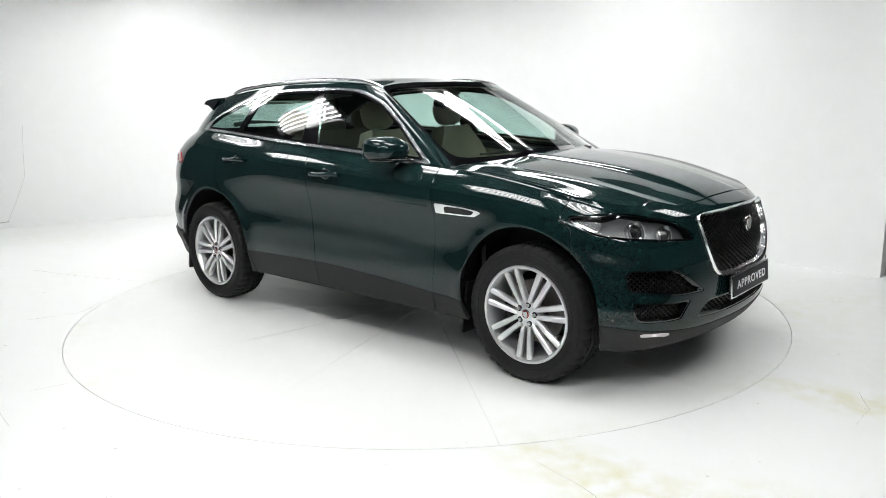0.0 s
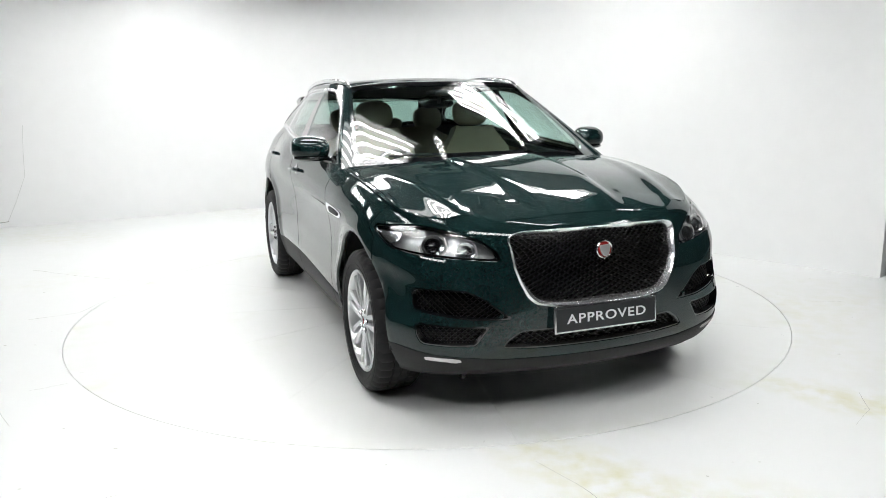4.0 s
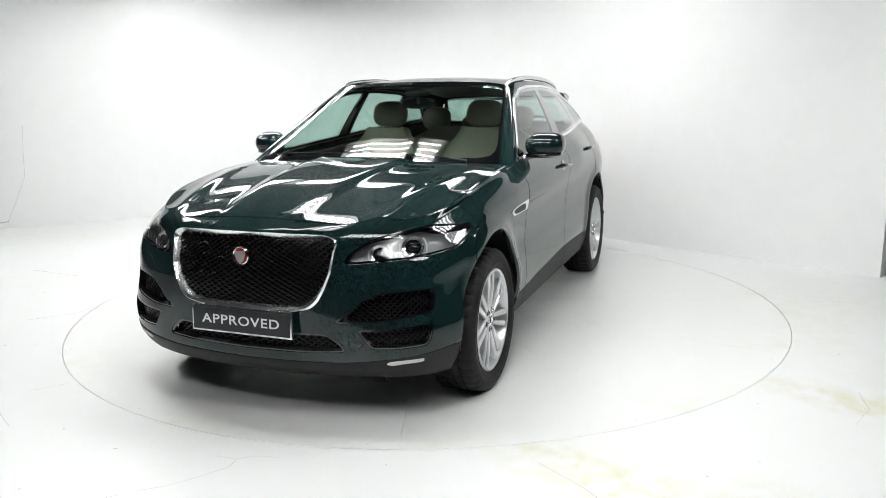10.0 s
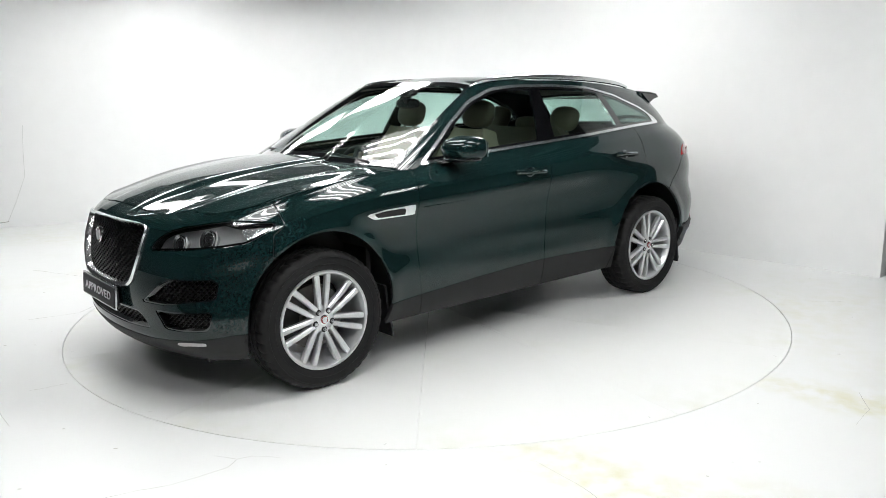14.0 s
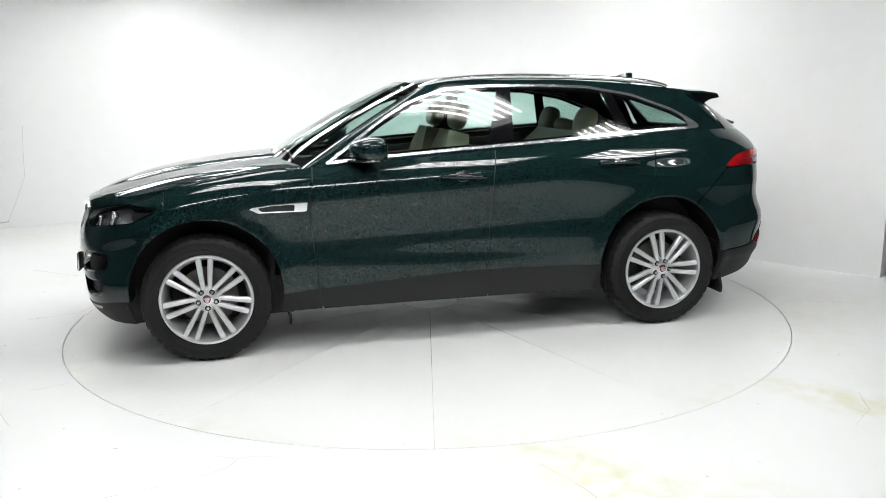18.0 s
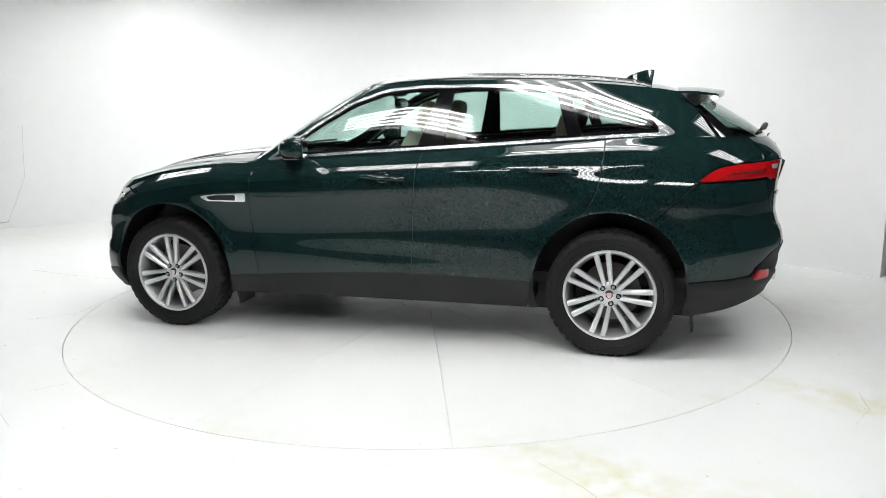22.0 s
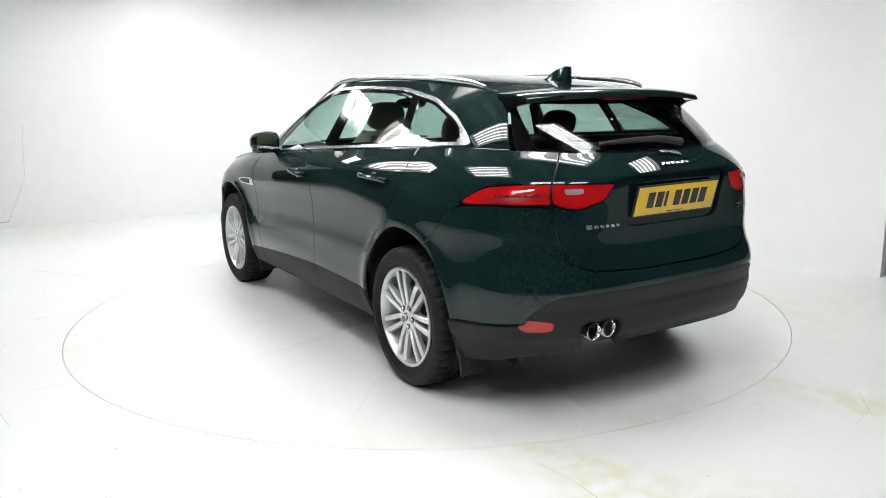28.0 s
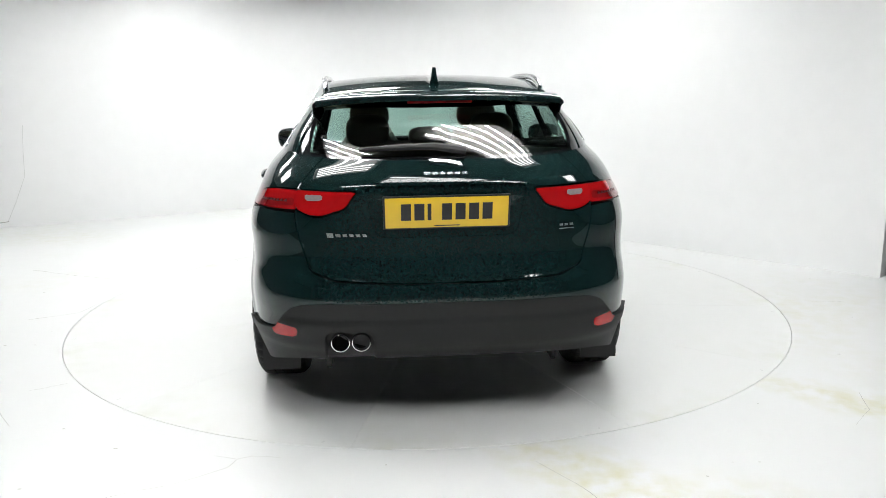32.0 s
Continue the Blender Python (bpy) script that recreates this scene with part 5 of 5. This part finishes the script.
for m in (1, -1):
    def cap_shape(c):
        return Vector((max(c.x, -0.72) - c.y * m * 0.35, c.y, c.z * (1 - 0.18 * max(0, c.x)) + (0.10 * -c.x if c.z > 0 else 0)))
    mir = part("door_mirror", blob(0.48, m * 0.980, 1.202, 0.095, 0.110, 0.072, 3.0, 36, cap_shape), PAINT, car, "dark green door mirror")
    part("mirror_base", blob(0.49, m * 0.970, 1.143, 0.080, 0.110, 0.020, 2.4, 24, lambda c: Vector((c.x - c.y * m * 0.35, c.y, c.z))), GLOSS, mir, "gloss black mirror foot")
    part("mirror_stalk", tube([(0.50, m * 0.93, 1.145), (0.55, m * 0.88, 1.130), (0.58, m * 0.855, 1.125)], 0.026, 10, flat=0.7), GLOSS, mir)
    part("mirror_glass", slab([(-0.085, -0.045), (0.085, -0.05), (0.088, 0.03), (0.06, 0.055), (-0.07, 0.048)], 0.004, lambda a, b, d: (0.404 - d - a * m * m * 0.28 * 1.0, m * (0.985 + a), 1.202 + b)), CHROME, mir, "mirror glass")
    for (x0, x1, z0), nm in (((0.040, -0.225, 1.024), "front_door"), ((-0.975, -1.245, 1.070), "rear_door")):
        ob = DOORS[nm][0 if m == 1 else 1]
        rise = 0.006
        # dark domed disc on the skin, for the shade of the handle's hollow
        shade_c, shade_n = skin_at(at_side((x0 + x1) / 2 + 0.005) * m, z0 + 0.002)
        o = part("handle_shade", blob(0, 0, 0, 0.050, 0.007, 0.036, 2.0, 24), GLOSS, ob, "dark disc for the shade of the handle recess")
        o.matrix_basis = Matrix.Translation(shade_c - shade_n * 0.004) @ Vector((0, 1, 0)).rotation_difference(shade_n).to_matrix().to_4x4()
        pts = []
        for t in np.linspace(0, 1, 11):
            x = x0 + (x1 - x0) * t
            c, n = skin_at(at_side(x) * m, z0 + rise * (2 * t - 1) * -1)
            pts.append(c + n * (0.010 + 0.024 * math.sin(math.pi * t) ** 0.35))
        hd = part("door_handle", tube(pts, 0.0125, 10, flat=1.15), PAINT, ob, "dark green door handle")
        pts2 = [p + Vector((0, m * 0.010, 0.004)) for p in pts[3:10]]
        part("handle_strip", tube(pts2, 0.0018, 6), CHROME, hd, "thin chrome strip")

for m in (1, -1):
    pts = [skin_at(at_side(x) * m, 0.893 + 0.010 * (0.78 - x) / 0.4) for x in np.linspace(0.775, 0.40, 14)]
    part("swage_line", tube([c + n * 0.0002 for c, n in pts], lambda t: 0.0034 * (1 - 0.85 * t), 6), PAINT, DOORS["front_door"][0 if m == 1 else 1])

# ---- exhaust
for y in (0.478, 0.386):
    pipe = lathe([(0.0425, -0.10), (0.0425, 0.10), (0.0415, 0.106), (0.038, 0.108), (0.0345, 0.102), (0.0345, -0.10)], 40)
    o = part("exhaust_pipe", pipe, CHROME, bumper_back, "chrome exhaust tip")
    o.matrix_basis = pose(-2.262, y, 0.440, 0, 0, 90)
    # near-black disc inside the tip, for the shade within the pipe
    o2 = part("exhaust_shade", lathe([(0, 0.060), (0.0344, 0.060), (0.0344, 0.070), (0, 0.070)], 24), PIT, o)
part("exhaust_surround", blob(-2.195, 0.432, 0.455, 0.110, 0.115, 0.066, 3.0), BLACK, bumper_back, "black exhaust surround")
part("diffuser", box(-2.225, -0.08, 0.40, 0.16, 0.62, 0.05, 0.012, pose(0, 0, 0, 0, 8, 0)), BLACK, bumper_back, "black lower valance")


# ---- cabin
def seat(x, y, wide, rear=False):
    tall = 0.55 if rear else 0.57
    m_lean = pose(0, 0, 0, 0, -16 if not rear else -20, 0)
    back = Matrix.Translation((x, y, 0.72)) @ m_lean
    bm = bmesh.new()
    n = 12
    rings = []
    for t in np.linspace(0, 1, n):
        w = wide * (0.86 + 0.20 * math.sin(math.pi * min(1, t * 1.1)) - 0.28 * max(0, t - 0.7) / 0.3)
        d = 0.075 + 0.02 * math.sin(math.pi * t)
        z = tall * t
        rings.append([bm.verts.new(back @ Vector((dx, dy, z))) for dx, dy in ((-d, -w * 0.42), (-d, w * 0.42), (-d * 0.3, w * 0.5), (d * 0.9, w * 0.46), (d * 0.45, w * 0.30), (d * 0.45, -w * 0.30), (d * 0.9, -w * 0.46), (-d * 0.3, -w * 0.5))])
    for A, B in zip(rings, rings[1:]):
        for i in range(8):
            bm.faces.new((A[i], A[(i + 1) % 8], B[(i + 1) % 8], B[i]))
    bm.faces.new(rings[0])
    bm.faces.new(rings[-1])
    bmesh.ops.bevel(bm, geom=[e for e in bm.edges if len(e.link_faces) == 2 and e.calc_face_angle(0) > 0.9], offset=0.02, segments=2, affect="EDGES")
    s = part("seat", bm, LEATHER, car, "cream leather seat", 60)
    part("seat_cushion", blob(x + 0.26, y, 0.66, 0.29, wide * 0.5, 0.10, 3.4), LEATHER, s)
    heads = [y] if not rear else [y - 0.36, y + 0.36, y]
    for k, hy in enumerate(heads):
        up = tall + (0.11 if not rear else (0.08 if k < 2 else 0.04))
        hb = blob(0, 0, 0, 0.055, 0.135 if not rear else 0.125, 0.095 if k < 2 else 0.05, 3.0, 24)
        o = part("headrest", hb, LEATHER, s, "cream headrest")
        o.matrix_basis = back @ Matrix.Translation((0.0, hy - y, up))
        for q in (-0.05, 0.05):
            o = part("headrest_post", tube([(0, q, -0.14), (0, q, -0.05)], 0.006, 6), SATIN, s)
            o.matrix_basis = back @ Matrix.Translation((0.0, hy - y, up))


seat(-0.02, 0.37, 0.54)
seat(-0.02, -0.37, 0.54)
seat(-0.90, 0.0, 1.34, True)
dash = part("dashboard", blob(0.82, 0, 0.92, 0.30, 0.78, 0.165, 4.0, 36), DARK_TRIM, car, "dark dashboard")
part("instrument_hood", blob(0.56, -0.37, 1.06, 0.10, 0.20, 0.045, 3.0), DARK_TRIM, dash)
part("dash_panel", blob(0.60, 0, 0.82, 0.12, 0.76, 0.10, 4.0), LEATHER, dash, "cream lower dashboard")
part("centre_console", box(0.15, 0, 0.60, 0.85, 0.22, 0.28, 0.04), DARK_TRIM, car)
bm = lathe([(0.172 + 0.015 * math.cos(a), 0.015 * math.sin(a)) for a in np.linspace(0, math.tau, 9)[:-1]], 40)
wheel_s = part("steering_wheel", bm, DARK_TRIM, car, "dark leather steering wheel")
wheel_s.matrix_basis = pose(0.36, -0.37, 0.99, 0, 0, 90) @ pose(0, 0, 0, -24, 0, 0)
for a in (0, 180, 270):
    o = part("wheel_spoke", box(0.09, 0, 0, 0.16, 0.02, 0.04, 0.005), DARK_TRIM, wheel_s)
    o.matrix_basis = pose(0, 0, 0, 0, a, 0)
part("wheel_boss", blob(0, 0, 0, 0.065, 0.03, 0.055), DARK_TRIM, wheel_s)
part("cabin_mirror", blob(0.11, -0.01, 1.452, 0.022, 0.125, 0.036, 3.0), GLOSS, car, "dark inside mirror")
part("mirror_mount", tube([(0.125, 0, 1.455), (0.16, 0, 1.515)], 0.014, 8), DARK_TRIM, car)
part("sensor_cover", blob(0.13, 0, 1.522, 0.06, 0.09, 0.022), DARK_TRIM, car)
part("load_cover", box(-1.65, 0, 1.06, 0.62, 1.25, 0.02, 0.006), DARK_TRIM, car, "dark load cover")
for m in (1, -1):
    part("door_card", box(0.22, m * 0.835, 0.83, 0.95, 0.03, 0.50, 0.012), LEATHER, car, "cream door lining")
    part("door_card", box(-0.66, m * 0.835, 0.85, 0.64, 0.03, 0.50, 0.012), LEATHER, car, "cream door lining")
    part("door_top_roll", box(-0.15, m * 0.835, 1.105, 1.75, 0.06, 0.05, 0.015, pose(0, 0, 0, 0, 3.6, 0)), DARK_TRIM, car)


# ------------------------------------------------------------------ movement
START, RATE = -42.12, -7.0365
TURN = [(t, START + RATE * t) for t in range(33)]


def motions():
    """The turntable turns clockwise at a steady pace, and the car on it."""
    walk(table, [(t, pose(0, 0, 0, 0, 0, a)) for t, a in TURN])
    walk(car, [(t, pose(0, 0, 0, 0, 0, a) @ Matrix.Translation((-AXIS[0], -AXIS[1], 0))) for t, a in TURN])


motions()
